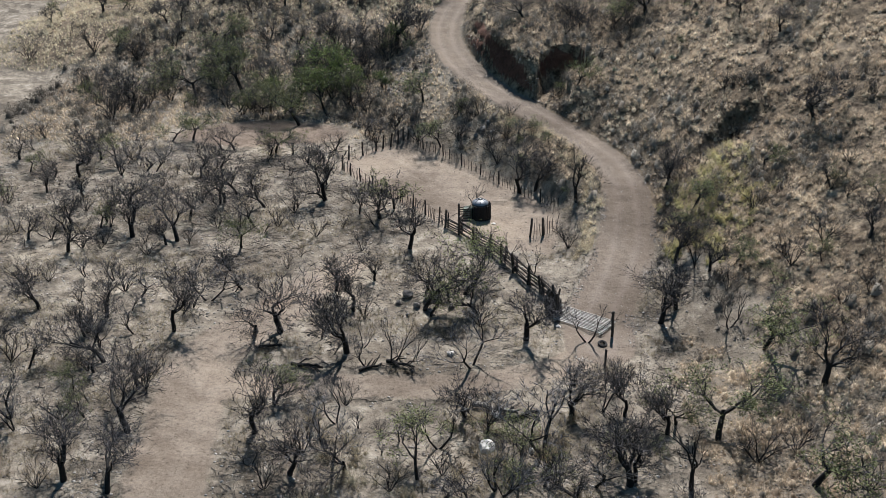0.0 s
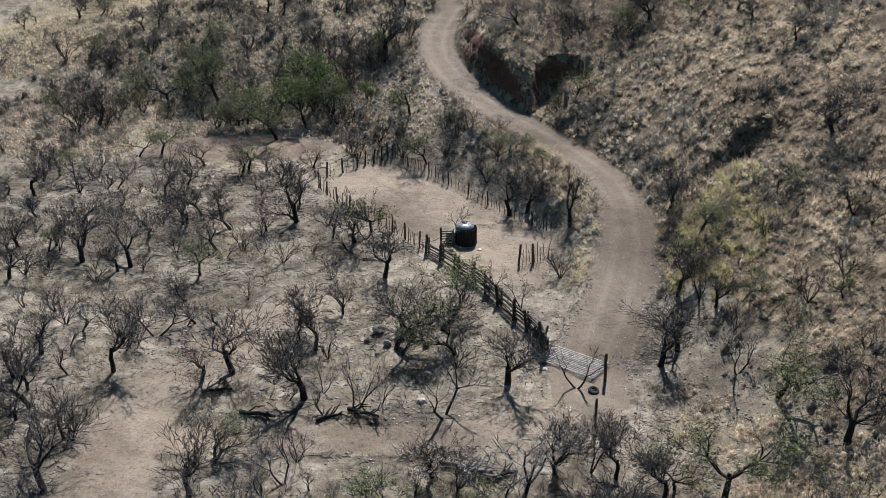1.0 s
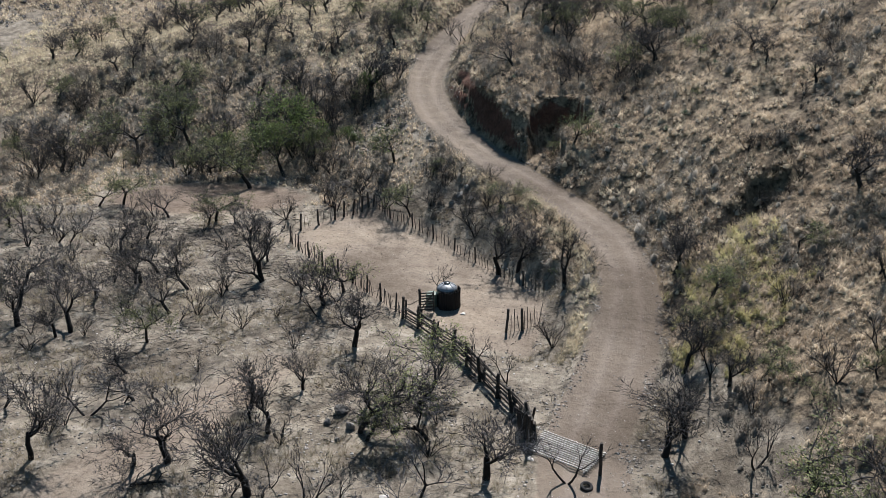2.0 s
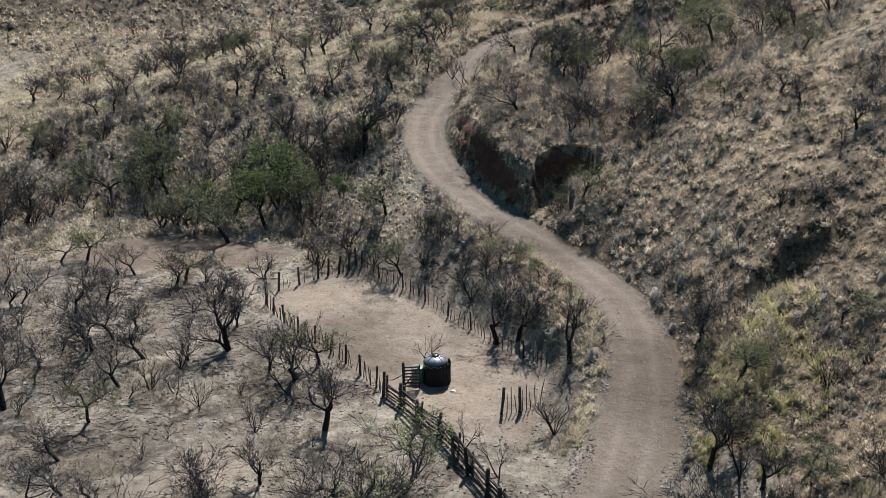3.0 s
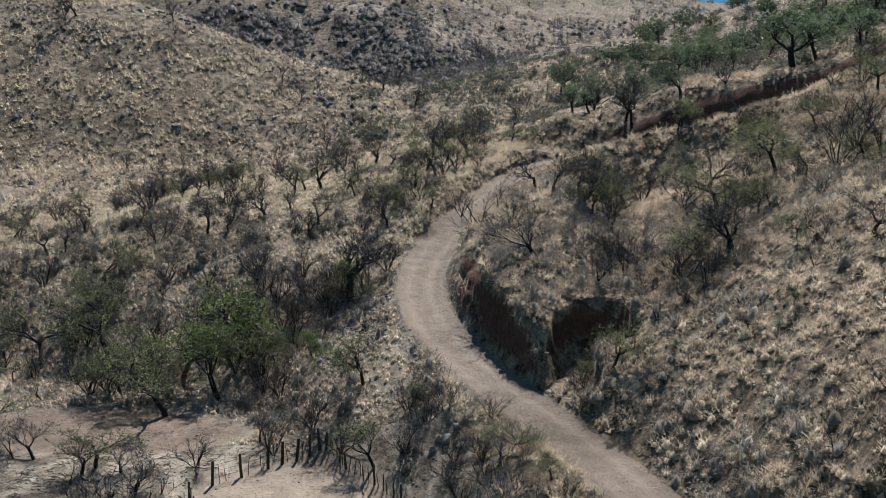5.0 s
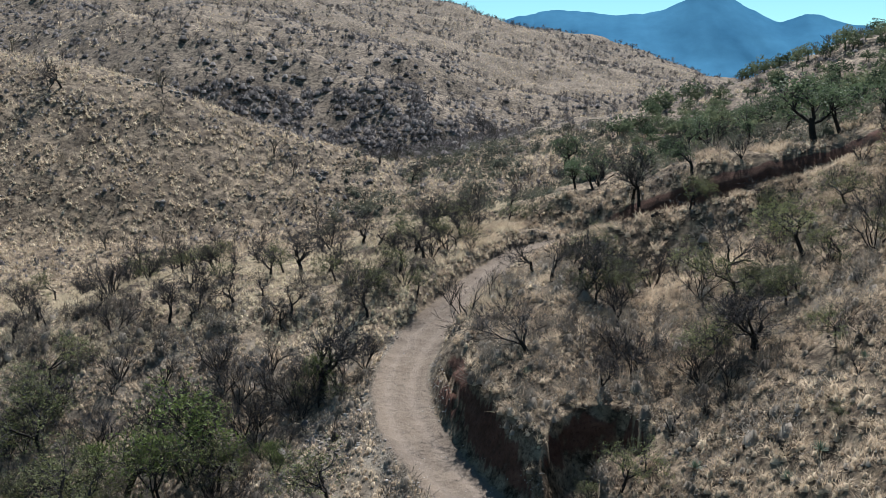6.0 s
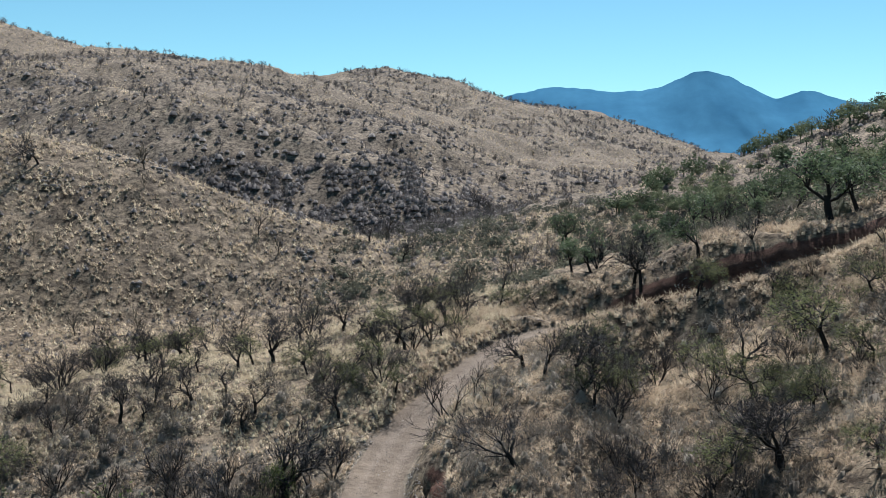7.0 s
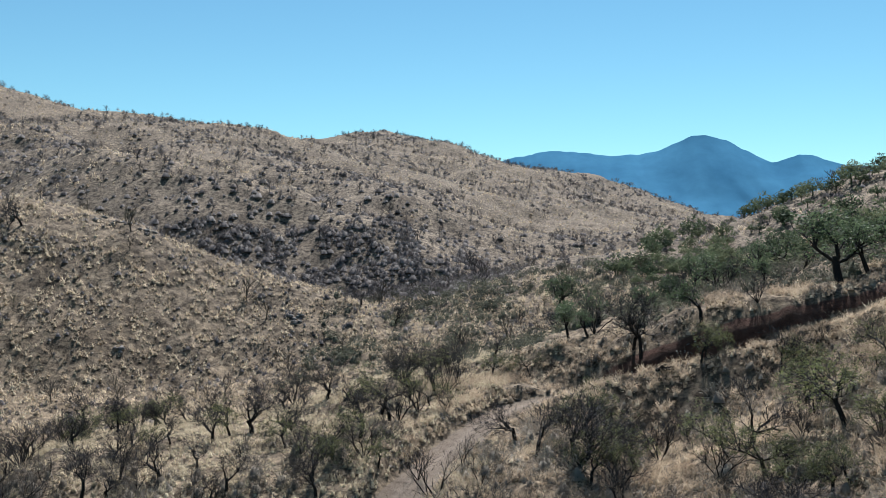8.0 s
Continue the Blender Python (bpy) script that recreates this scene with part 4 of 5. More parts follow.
x, y, z = free_spots(15000, -48, 30, 20, 112, 13, lambda x, y, h, r, b, s, c: (s < 0.5) & (b < 0.35) & (value_noise(x / 3, y / 3, 63) + 0.35 * value_noise(x, y, 64) > 0.12))
scatter("flat_grass", tuft(12, 3, 1.1, 0.025), x, y, z, 0.3, 3, STRAW_GREY, "thin grey-brown dry grass on stony soil", "grass")
x, y, z = free_spots(6000, -48, 6, 110, 136, 14, lambda x, y, h, r, b, s, c: (b < 0.3))
scatter("wash_grass", mound(64, 16, 0.022), x, y, z, 0.45, 4, STRAW, "dry brown weeds among the brush on the bank", "grass")
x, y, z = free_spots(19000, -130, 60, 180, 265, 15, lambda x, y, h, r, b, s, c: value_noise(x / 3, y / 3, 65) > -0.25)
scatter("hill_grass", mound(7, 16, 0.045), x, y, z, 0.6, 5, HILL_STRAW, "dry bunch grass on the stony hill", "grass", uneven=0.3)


def small_tree(seed, leafy, size):
    segs = grow(seed, trunk=0.36, r0=0.04, spread=0.9, depth=2, kids=(3, 4), ratio=0.9, pieces=(1,))
    parts = [tubes(segs, 3, 0.008)]
    if leafy:
        parts.append(leaves(segs, (2,), leafy, size, seed, 0.10))
    return join(*parts)


def far_tree(seed):
    """A bare tree far off: a short trunk, a few limbs and a haze of twigs."""
    segs = grow(seed, trunk=0.36, r0=0.045, spread=0.9, depth=1, kids=(4,), ratio=1.1, pieces=(1,))
    v, f = haze(seed, 60, 0.04, 0.1, 0.8)
    return join(cut_quads(*tubes(segs, 3, 0.02)), (v * 0.75 + np.array([0, 0, 0.25]), f))


def dense(x, y):
    """Where brush is thick on the far hills: their shady flanks and draws."""
    return value_noise(x / 40, y / 40, 69) + 0.7 * value_noise(x / 12, y / 12, 79) + 0.5 * smooth(262, 285, y) * smooth(345, 325, y) * smooth(10, -10, x)


def in_sight(x, y):
    return (x > -0.55 * y) & (x < 0.35 * y)


# Scrub brown paled towards grey-purple; distance haze is part of this colour.
HILL_SCRUB = mat_tinted("hill_scrub", [(0.1, (0.06, 0.055, 0.054)), (0.5, (0.13, 0.116, 0.112)), (0.9, (0.22, 0.197, 0.183))], translucent=0.2)
for i in range(3):
    x, y, z = free_spots(2300, -150, 70, 178, 290, 20 + i, lambda x, y, h, r, b, s, c: value_noise(x / 12, y / 12, 66) + 0.8 * value_noise(x / 3, y / 3, 67) > -0.12)
    scatter("hill_scrub", join(haze(40 + i, 36, 0.04, 0.0), heart(0.42, 0.45, i)), x, y, z, (0.4, 0.55, 0.8)[i], 30 + i, HILL_SCRUB, "low dark scrub dotted over the stony hill", "scrub", uneven=0.25)
    x, y, z = free_spots(70, -150, 60, 190, 290, 23 + i, lambda x, y, h, r, b, s, c: value_noise(x / 20, y / 20, 68) > 0.0)
    scatter("hill_trees", join(cut_quads(*small_tree(50 + i, 0, 0.03)), haze(53 + i, 60, 0.014, 0.2, 0.8)), x, y, z, 2.3, 33 + i, SCRUB_FAR, "small bare trees on the slopes", "trees")
    x, y, z = free_spots(1300, -430, 190, 285, 775, 26 + i, lambda x, y, h, r, b, s, c: in_sight(x, y) & (dense(x, y) > -0.25))
    scatter("far_trees", far_tree(60 + i), x, y, z, 2.0, 36 + i, HILL_SCRUB, "bare grey trees dotted over the far hillsides", "trees", uneven=0.22)
    x, y, z = free_spots(4200, -430, 190, 285, 775, 86 + i, lambda x, y, h, r, b, s, c: in_sight(x, y) & (dense(x, y) + 0.5 * value_noise(x / 4, y / 4, 85) > -0.05))
    scatter("far_scrub", join(haze(46 + i, 20, 0.06, 0.0, 1.2), heart(0.6, 0.5, i)), x, y, z, (0.9, 1.1, 1.4)[i], 93 + i, HILL_SCRUB, "dark scrub mottling the far hillsides", "scrub", uneven=0.25)
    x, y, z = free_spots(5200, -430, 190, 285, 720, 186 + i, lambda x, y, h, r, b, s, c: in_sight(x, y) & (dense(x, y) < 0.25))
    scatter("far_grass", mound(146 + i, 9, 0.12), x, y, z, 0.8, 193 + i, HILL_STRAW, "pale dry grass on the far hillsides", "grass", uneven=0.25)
    x, y, z = free_spots(260, 14, 140, 190, 312, 29 + i, lambda x, y, h, r, b, s, c: (x > 19 + 0.13 * (y - 200) + 22 * value_noise(x / 14, y / 14, 83)) & (value_noise(x / 7, y / 7, 70) > -0.2))
    scatter("ridge_oaks", round_crown(70 + i), x, y, z, (2.2, 2.7, 3.2)[i], 39 + i, OAK_FAR, "rounded olive-green oaks covering the far ridge", "trees", uneven=0.22)
x, y, z = free_spots(3200, -120, 4, 250, 335, 196, lambda x, y, h, r, b, s, c: (y < 345 + 0.3 * x - 8) & (y > 262 + 0.35 * np.maximum(x + 25, 0) + 30 * value_noise(x / 11, y / 11, 90)) & (value_noise(x / 14, y / 14, 88) + 0.6 * value_noise(x / 4, y / 4, 89) > -0.12))
scatter("flank_brush", join(haze(49, 40, 0.04, 0.0, 1.1), heart(0.6, 0.55, 5)), x, y, z, 1.25, 97, HILL_SCRUB, "dark thorny brush covering the shady flank of the spur", "scrub", uneven=0.25)
VALLEY = mat_tinted("valley_brush", [(0.1, (0.04, 0.042, 0.034)), (0.5, (0.09, 0.092, 0.068)), (0.9, (0.17, 0.165, 0.115))], translucent=0.3)
x, y, z = free_spots(2300, -45, 70, 162, 272, 47, lambda x, y, h, r, b, s, c: (c < 0.3) & (x > -0.9 * (y - 175)) & (x > -24) & (value_noise(x / 9, y / 9, 113) + 0.6 * value_noise(x / 3, y / 3, 114) > -0.12))
scatter("valley_scrub", fuzzy_bush(81, 60, 34, 0.12), x, y, z, 1.25, 48, VALLEY, "grey-green brush filling the valley below the ridge", "scrub")
x, y, z = free_spots(200, 14, 60, 160, 215, 45, lambda x, y, h, r, b, s, c: value_noise(x / 8, y / 8, 71) > -0.1)
scatter("ridge_scrub", fuzzy_bush(80, 90, 40, 0.08), x, y, z, 1.1, 46, BUSH, "grey-tan scrub above the road cut", "scrub")


def stone(seed):
    bm = bmesh.new()
    bmesh.ops.create_icosphere(bm, subdivisions=1, radius=0.5)
    rng = random.Random(seed)
    for v in bm.verts:
        v.co *= rng.uniform(0.7, 1.15)
        v.co.z *= 0.65
    bm.verts.ensure_lookup_table()
    out = np.array([v.co[:] for v in bm.verts]), np.array([[v.index for v in f.verts] for f in bm.faces])
    bm.free()
    return out


def chip(seed):
    """A small angular stone of eight faces."""
    rng = np.random.default_rng(seed)
    v = np.array([(1, 0, 0), (0, 1, 0), (-1, 0, 0), (0, -1, 0), (0, 0, 0.75), (0, 0, -0.4)]) * 0.5 + rng.normal(0, 0.1, (6, 3))
    return v, np.array([(0, 1, 4), (1, 2, 4), (2, 3, 4), (3, 0, 4), (1, 0, 5), (2, 1, 5), (3, 2, 5), (0, 3, 5)])


x, y, z = free_spots(20000, -48, 26, 15, 112, 51, lambda x, y, h, r, b, s, c: value_noise(x / 3, y / 3, 72) + 0.3 - 0.7 * b > 0.1)
scatter("gravel", chip(1), x, y, z, 0.15, 51, STONE, "small grey stones strewn over the flat", "stones")
sticks = join(*[tubes([(Vector((-0.5, 0, 0.03)), Vector((0.1, 0.06, 0.08)), 0.03, 0.02, 0), (Vector((0.1, 0.06, 0.08)), Vector((0.5, -0.05, 0.04)), 0.02, 0.008, 0), (Vector((0.05, 0.05, 0.07)), Vector((0.25, 0.3, 0.12)), 0.014, 0.006, 0)], 3)])
x, y, z = free_spots(13000, -50, 26, 38, 118, 55, lambda x, y, h, r, b, s, c: (b < 0.3) & (value_noise(x / 4, y / 4, 76) + 0.5 * value_noise(x / 1.3, y / 1.3, 80) > 0.0))
scatter("fallen_twigs", sticks, x, y, z, 0.55, 55, mat_tinted("twig_litter", [(0.1, (0.021, 0.0182, 0.0154)), (0.5, (0.056, 0.049, 0.042)), (0.9, (0.14, 0.126, 0.112))]), "dark fallen twigs littering the ground", "twigs")
tangle_v, tangle_f = haze(91, 70, 0.011, 0.0, 1.3)
x, y, z = free_spots(900, -52, 16, 40, 114, 92, lambda x, y, h, r, b, s, c: (b < 0.2) & (h < 2.2) & (value_noise(x / 7, y / 7, 181) + 0.6 * value_noise(x / 2.2, y / 2.2, 182) > 0.08))
scatter("dead_brush", (tangle_v * np.array([1.0, 1.0, 0.45]), tangle_f), x, y, z, 0.75, 93, mat_tinted("dead_brush", [(0.1, (0.014, 0.012, 0.011)), (0.5, (0.04, 0.035, 0.032)), (0.9, (0.12, 0.108, 0.1))]), "dark tangles of dead brush lying under the trees", "brush", uneven=0.25)
rng = np.random.default_rng(56)
x, y = rng.uniform(-4, 24, 30000), rng.uniform(64, 158, 30000)
ok = nearest(x, y, ROAD)[0] < 2.4
x, y = x[ok][:2600], y[ok][:2600]
scatter("road_stones", chip(5), x, y, land(x, y)[0], 0.065, 57, STONE, "small loose stones on the dirt road", "stones")
x, y, z = free_spots(260, -10, 11, 80, 110, 58, lambda x, y, h, r, b, s, c: (b > 0.5) & (h < 0.9))
scatter("clods", chip(6), x, y, z, 0.12, 59, mat_tinted("dry_dung", [(0.1, (0.03, 0.024, 0.02)), (0.5, (0.07, 0.055, 0.045)), (0.9, (0.3, 0.26, 0.22))]), "dark clods and small stones on the trodden corral floor", "clods", uneven=0.2)
x, y, z = free_spots(1500, -40, 4, 114, 130, 52, lambda x, y, h, r, b, s, c: (b < 0.2) & (value_noise(x / 4, y / 4, 73) > 0.05))
scatter("wash_stones", stone(2), x, y, z, 0.28, 52, STONE, "grey boulders and stones in the wash", "stones")
rng = np.random.default_rng(53)
x, y = rng.uniform(-4, 24, 60000), rng.uniform(64, 158, 60000)
d = nearest(x, y, ROAD)[0]
ok = (np.abs(d - 2.5 - 0.5 * value_noise(x, y, 92)) < 0.55) & (value_noise(x / 4, y / 4, 74) > -0.1)
x, y = x[ok][:4200], y[ok][:4200]
scatter("verge_stones", chip(3), x, y, land(x, y)[0], 0.13, 53, STONE, "loose stones along the verges of the dirt road", "stones")
x, y, z = free_spots(1600, -110, 30, 185, 262, 54, lambda x, y, h, r, b, s, c: value_noise(x / 9, y / 9, 75) + value_noise(x / 2, y / 2, 96) > 0.2)
scatter("hill_stones", stone(4), x, y, z, 0.3, 54, STONE, "grey rocks showing through the hill grass", "stones")


# ---- corral, tank and cattle guard ----
WOOD = mat_simple("weathered_wood", [(0.3, (0.018, 0.015, 0.012)), (0.55, (0.051, 0.042, 0.0348)), (0.8, (0.102, 0.09, 0.078))], 14, 0.9, 40, 0.01)
POLY = mat_simple("black_polyethylene", [(0.3, (0.012, 0.012, 0.013)), (0.7, (0.03, 0.03, 0.032))], 3, 0.22, spread=0.0)
# Tank's black plastic, paled: the sun's sheen on the dome is in the colour.
DOME = mat_simple("pale_sheen_polyethylene", [(0.3, (0.1, 0.105, 0.115)), (0.7, (0.18, 0.187, 0.2))], 3, 0.42, spread=0.0)
DOME.node_tree.nodes["Principled BSDF"].inputs["Specular IOR Level"].default_value = 1.0
POLY.node_tree.nodes["Principled BSDF"].inputs["Specular IOR Level"].default_value = 0.6
STEEL = mat_simple("pale_worn_steel", [(0.3, (0.16, 0.144, 0.128)), (0.6, (0.336, 0.32, 0.296)), (0.8, (0.44, 0.424, 0.4))], 6, 0.55, metal=0.3)
PLANK = mat_simple("near_black_planks", [(0.3, (0.006, 0.005, 0.005)), (0.6, (0.016, 0.014, 0.013)), (0.8, (0.035, 0.03, 0.027))], 14, 0.8, 40, 0.01)
WIRE = mat_simple("rusty_wire", [(0.3, (0.048, 0.036, 0.032)), (0.7, (0.128, 0.096, 0.08))], 5, 0.7, metal=0.4)
TROUGH = mat_simple("pale_green_plastic", [(0.3, (0.096, 0.128, 0.096)), (0.7, (0.176, 0.216, 0.168))], 4, 0.5, spread=0.0)
ROCK = mat_simple("grey_rock", [(0.3, (0.0702, 0.0624, 0.0585)), (0.55, (0.172, 0.156, 0.144)), (0.8, (0.281, 0.257, 0.242))], 2.2, 0.95, 9, 0.05)
PALE_ROCK = mat_simple("pale_limestone", [(0.3, (0.357, 0.323, 0.289)), (0.55, (0.527, 0.493, 0.451)), (0.8, (0.629, 0.595, 0.561))], 2.2, 0.95, 9, 0.04)
DEAD_WOOD = mat_simple("bleached_dead_wood", [(0.3, (0.104, 0.092, 0.08)), (0.6, (0.224, 0.208, 0.188)), (0.8, (0.336, 0.32, 0.296))], 6, 0.9, 30, 0.01)


def pole(name, path, radius, mat, parent, sides=7, seed=0, taper=0.85):
    """A slightly crooked round pole along a path, with closed ends."""
    rng, bm, rings = random.Random(seed), bmesh.new(), []
    pts = [Vector(p) for p in path]
    for i, p in enumerate(pts):
        d = (pts[min(i + 1, len(pts) - 1)] - pts[max(i - 1, 0)]).normalized()
        a = d.cross(Vector((1, 0, 0)) if abs(d.z) > 0.7 else Vector((0, 0, 1))).normalized()
        b = d.cross(a)
        r = radius * (1 - (1 - taper) * i / max(1, len(pts) - 1)) * rng.uniform(0.88, 1.1)
        rings.append([bm.verts.new(p + (a * math.cos(6.283 * k / sides) + b * math.sin(6.283 * k / sides)) * r * rng.uniform(0.88, 1.1)) for k in range(sides)])
    for u, v in zip(rings, rings[1:]):
        for k in range(sides):
            bm.faces.new((u[k], u[(k + 1) % sides], v[(k + 1) % sides], v[k]))
    bm.faces.new(rings[0][::-1]), bm.faces.new(rings[-1])
    bmesh.ops.recalc_face_normals(bm, faces=bm.faces[:])
    return part(name, bm, mat, parent)


def upright(name, x, y, h, r, parent, seed, mat=WOOD, lean=0.06):
    rng = random.Random(seed)
    lx, ly, z = rng.gauss(0, lean), rng.gauss(0, lean), height(x, y)
    return pole(name, [(x + lx * h * t + rng.gauss(0, 0.015), y + ly * h * t + rng.gauss(0, 0.015), z - 0.15 + (h + 0.15) * t) for t in (0, 0.35, 0.7, 1)], r, mat, parent, 6, seed)


def along_line(pts, step):
    """Places every step metres along a line on the plan."""
    out, left = [], 0.0
    for (ax, ay), (bx, by) in zip(pts, pts[1:]):
        n = math.hypot(bx - ax, by - ay)
        while left < n:
            out.append((ax + (bx - ax) * left / n, ay + (by - ay) * left / n))
            left += step
        left -= n
    return out


def wire(parent, pts, over):
    for k, up in enumerate(over):
        pole("wire", [(x, y, height(x, y) + up) for x, y in pts], 0.012, WIRE, parent, 4, k, 1.0)


def stake_fence(label, line, step, h, thick_every, seed):
    """A fence of crooked mesquite stakes with a stout post now and then and two wires."""
    root = tagged(new("stake_fence"), label, "fence", "corral fences")
    rng = random.Random(seed)
    spots = along_line(line, step)
    for i, (x, y) in enumerate(spots):
        if i % thick_every == 0:
            upright("post", x, y, h * rng.uniform(1.0, 1.25), 0.085, root, seed + i)
        else:
            upright("stake", x + rng.gauss(0, 0.06), y + rng.gauss(0, 0.06), h * rng.uniform(0.65, 1.0), rng.uniform(0.025, 0.045), root, seed + i, lean=0.1)
    wire(root, spots[::thick_every] + [spots[-1]], (0.5 * h, 0.9 * h))
    return root


NORTH_POSTS = [(-9.9, 104.8), (-8.5, 106.3), (-7.2, 107.7), (-6.5, 108.6), (-5.7, 109.2), (-4.9, 109.6), (-4.3, 109.8)]


def post_fence():
    root = tagged(new("post_fence"), "fence of stout weathered posts with sagging wire", "fence", "corral fences")
    for i, (x, y) in enumerate(NORTH_POSTS):
        upright("post", x, y, 1.55, 0.11, root, 100 + i)
    for i, (x, y) in enumerate(along_line(NORTH_POSTS, 0.5)):
        if i % 3:
            upright("stake", x, y, 1.0 + 0.3 * (i % 2), 0.022, root, 140 + i, lean=0.1)
    wire(root, NORTH_POSTS, (0.45, 0.85, 1.25))


def short_fence():
    root = tagged(new("post_fence"), "short run of stout posts and thin stakes", "fence", "corral fences")
    line = [(7.7, 85.3), (8.85, 85.6), (10.2, 86.6)]
    for i, (x, y) in enumerate(line[:2]):
        upright("post", x, y, 1.75, 0.12, root, 180 + i, lean=0.08)
    for i, (x, y) in enumerate(along_line(line, 0.34)):
        upright("stake", x, y + 0.05, 1.2 + 0.25 * (i % 3), 0.03, root, 190 + i, lean=0.1)
    wire(root, line, (0.5, 1.0))


def pole_fence():
    """The tall loading fence of stacked poles that runs from the tank to the cattle guard."""
    root = tagged(new("pole_fence"), "tall dark fence of stacked horizontal poles", "fence", "corral fences")
    line = [(0.2, 87.0), (1.4, 85.3), (2.6, 83.6), (3.9, 81.9), (4.9, 80.0), (5.8, 78.0), (6.8, 76.0), (7.7, 74.2), (8.5, 72.4), (8.7, 70.6)]
    rng = random.Random(7)
    for i, (x, y) in enumerate(line):
        upright("post", x, y, 1.75, 0.13, root, 200 + i, lean=0.08)
        upright("post", x + 0.28, y + 0.12, 1.5, 0.09, root, 220 + i, lean=0.1)
    for i, ((ax, ay), (bx, by)) in enumerate(zip(line, line[1:])):
        for k in range(7 if i else 5):
            up = 0.15 + 0.2 * k
            za, zb = height(ax, ay) + up + rng.gauss(0, 0.1), height(bx, by) + up + rng.gauss(0, 0.1)
            over = 0.12
            ox = 0.12 + rng.gauss(0, 0.03)
            pole("rail", [(ax + ox - over * (bx - ax), ay + 0.05 - over * (by - ay), za), ((ax + bx) / 2 + ox, (ay + by) / 2 + 0.05, (za + zb) / 2 + rng.gauss(0, 0.04)), (bx + ox + over * (bx - ax), by + 0.05 + over * (by - ay), zb)], rng.uniform(0.05, 0.075), WOOD, root, 6, 300 + 20 * i + k)


def end_panel(ax, ay, bx, by):
    """The upright board panel between the pole fence and the cattle guard."""
    root = tagged(new("board_panel"), "dark weathered board panel at the end of the pole fence", "fence")
    rng, n = random.Random(31), 6
    turn = math.degrees(math.atan2(by - ay, bx - ax))
    for k in range(n):
        t, tall = (k + 0.5) / n, rng.uniform(1.5, 1.85)
        x, y = ax + (bx - ax) * t, ay + (by - ay) * t
        bm = bmesh.new()
        bmesh.ops.create_cube(bm, size=1, matrix=pose(x, y, height(x, y) + tall / 2 - 0.08, rng.gauss(0, 2), rng.gauss(0, 2), turn) @ Matrix.Diagonal((math.hypot(bx - ax, by - ay) / n * 0.94, 0.045, tall + 0.16, 1)))
        bmesh.ops.bevel(bm, geom=bm.edges[:], offset=0.008, segments=1, affect="EDGES")
        part("board", bm, PLANK, root)


def loft(bm, profile, sides=32, cx=0.0, cy=0.0):
    """A turned shape from (radius, height) pairs."""
    rings = [[bm.verts.new((cx + r * math.cos(6.2832 * k / sides), cy + r * math.sin(6.2832 * k / sides), z)) for k in range(sides)] for r, z in profile]
    for u, v in zip(rings, rings[1:]):
        for k in range(sides):
            bm.faces.new((u[k], u[(k + 1) % sides], v[(k + 1) % sides], v[k]))
    bm.faces.new(rings[0][::-1]), bm.faces.new(rings[-1])
    return bm


def smooth_part(ob, angle=40):
    for p in ob.data.polygons:
        p.use_smooth = True
    ob.data.set_sharp_from_angle(angle=radians(angle))
    return ob


def water_tank(x, y):
    root = tagged(new("water_tank"), "black plastic water tank with shiny domed top", "water tank")
    root.matrix_basis = pose(x, y, height(x, y)) @ Matrix.Scale(0.8, 4)
    wall = [(0.98, -0.1), (1.0, 0.05)]
    for k in range(4):
        z = 0.12 + 0.42 * k
        wall += [(1.0, z), (0.965, z + 0.05), (0.965, z + 0.09), (1.0, z + 0.14)]
    wall += [(1.0, 1.78), (0.97, 1.84), (0.93, 1.86)]
    smooth_part(part("shell", loft(bmesh.new(), wall), POLY, root))
    dome = smooth_part(part("dome", loft(bmesh.new(), [(0.95, 1.86), (0.93, 1.94), (0.80, 2.08), (0.60, 2.2), (0.36, 2.27), (0.30, 2.28)]), DOME, root, "shiny domed top"))
    smooth_part(part("lid", loft(bmesh.new(), [(0.29, 2.27), (0.29, 2.38), (0.24, 2.42), (0.05, 2.43)], 20), POLY, root, "round black screw lid"))
    bm = bmesh.new()
    for k in range(8):
        a = 6.2832 * k / 8
        bmesh.ops.create_cube(bm, size=1, matrix=pose(0.62 * math.cos(a), 0.62 * math.sin(a), 2.17, 0, 28, math.degrees(a)) @ Matrix.Diagonal((0.5, 0.05, 0.05, 1)))
    part("rib", bm, POLY, root)
    screen = tagged(new("plank_screen"), "dark upright planks round the side of the water tank", "fence")
    rng = random.Random(77)
    for k in range(21):
        a = radians(-122 + 7.6 * k)
        bm = bmesh.new()
        tall = rng.uniform(1.35, 1.5)
        bmesh.ops.create_cube(bm, size=1, matrix=pose(x + 0.98 * math.cos(a), y + 0.98 * math.sin(a), height(x, y) + tall / 2 - 0.06, rng.gauss(0, 1.5), rng.gauss(0, 1.5), math.degrees(a) + rng.gauss(0, 3)) @ Matrix.Diagonal((0.04, 0.128, tall + 0.12, 1)))
        bmesh.ops.bevel(bm, geom=bm.edges[:], offset=0.008, segments=1, affect="EDGES")
        part("plank", bm, PLANK, screen)


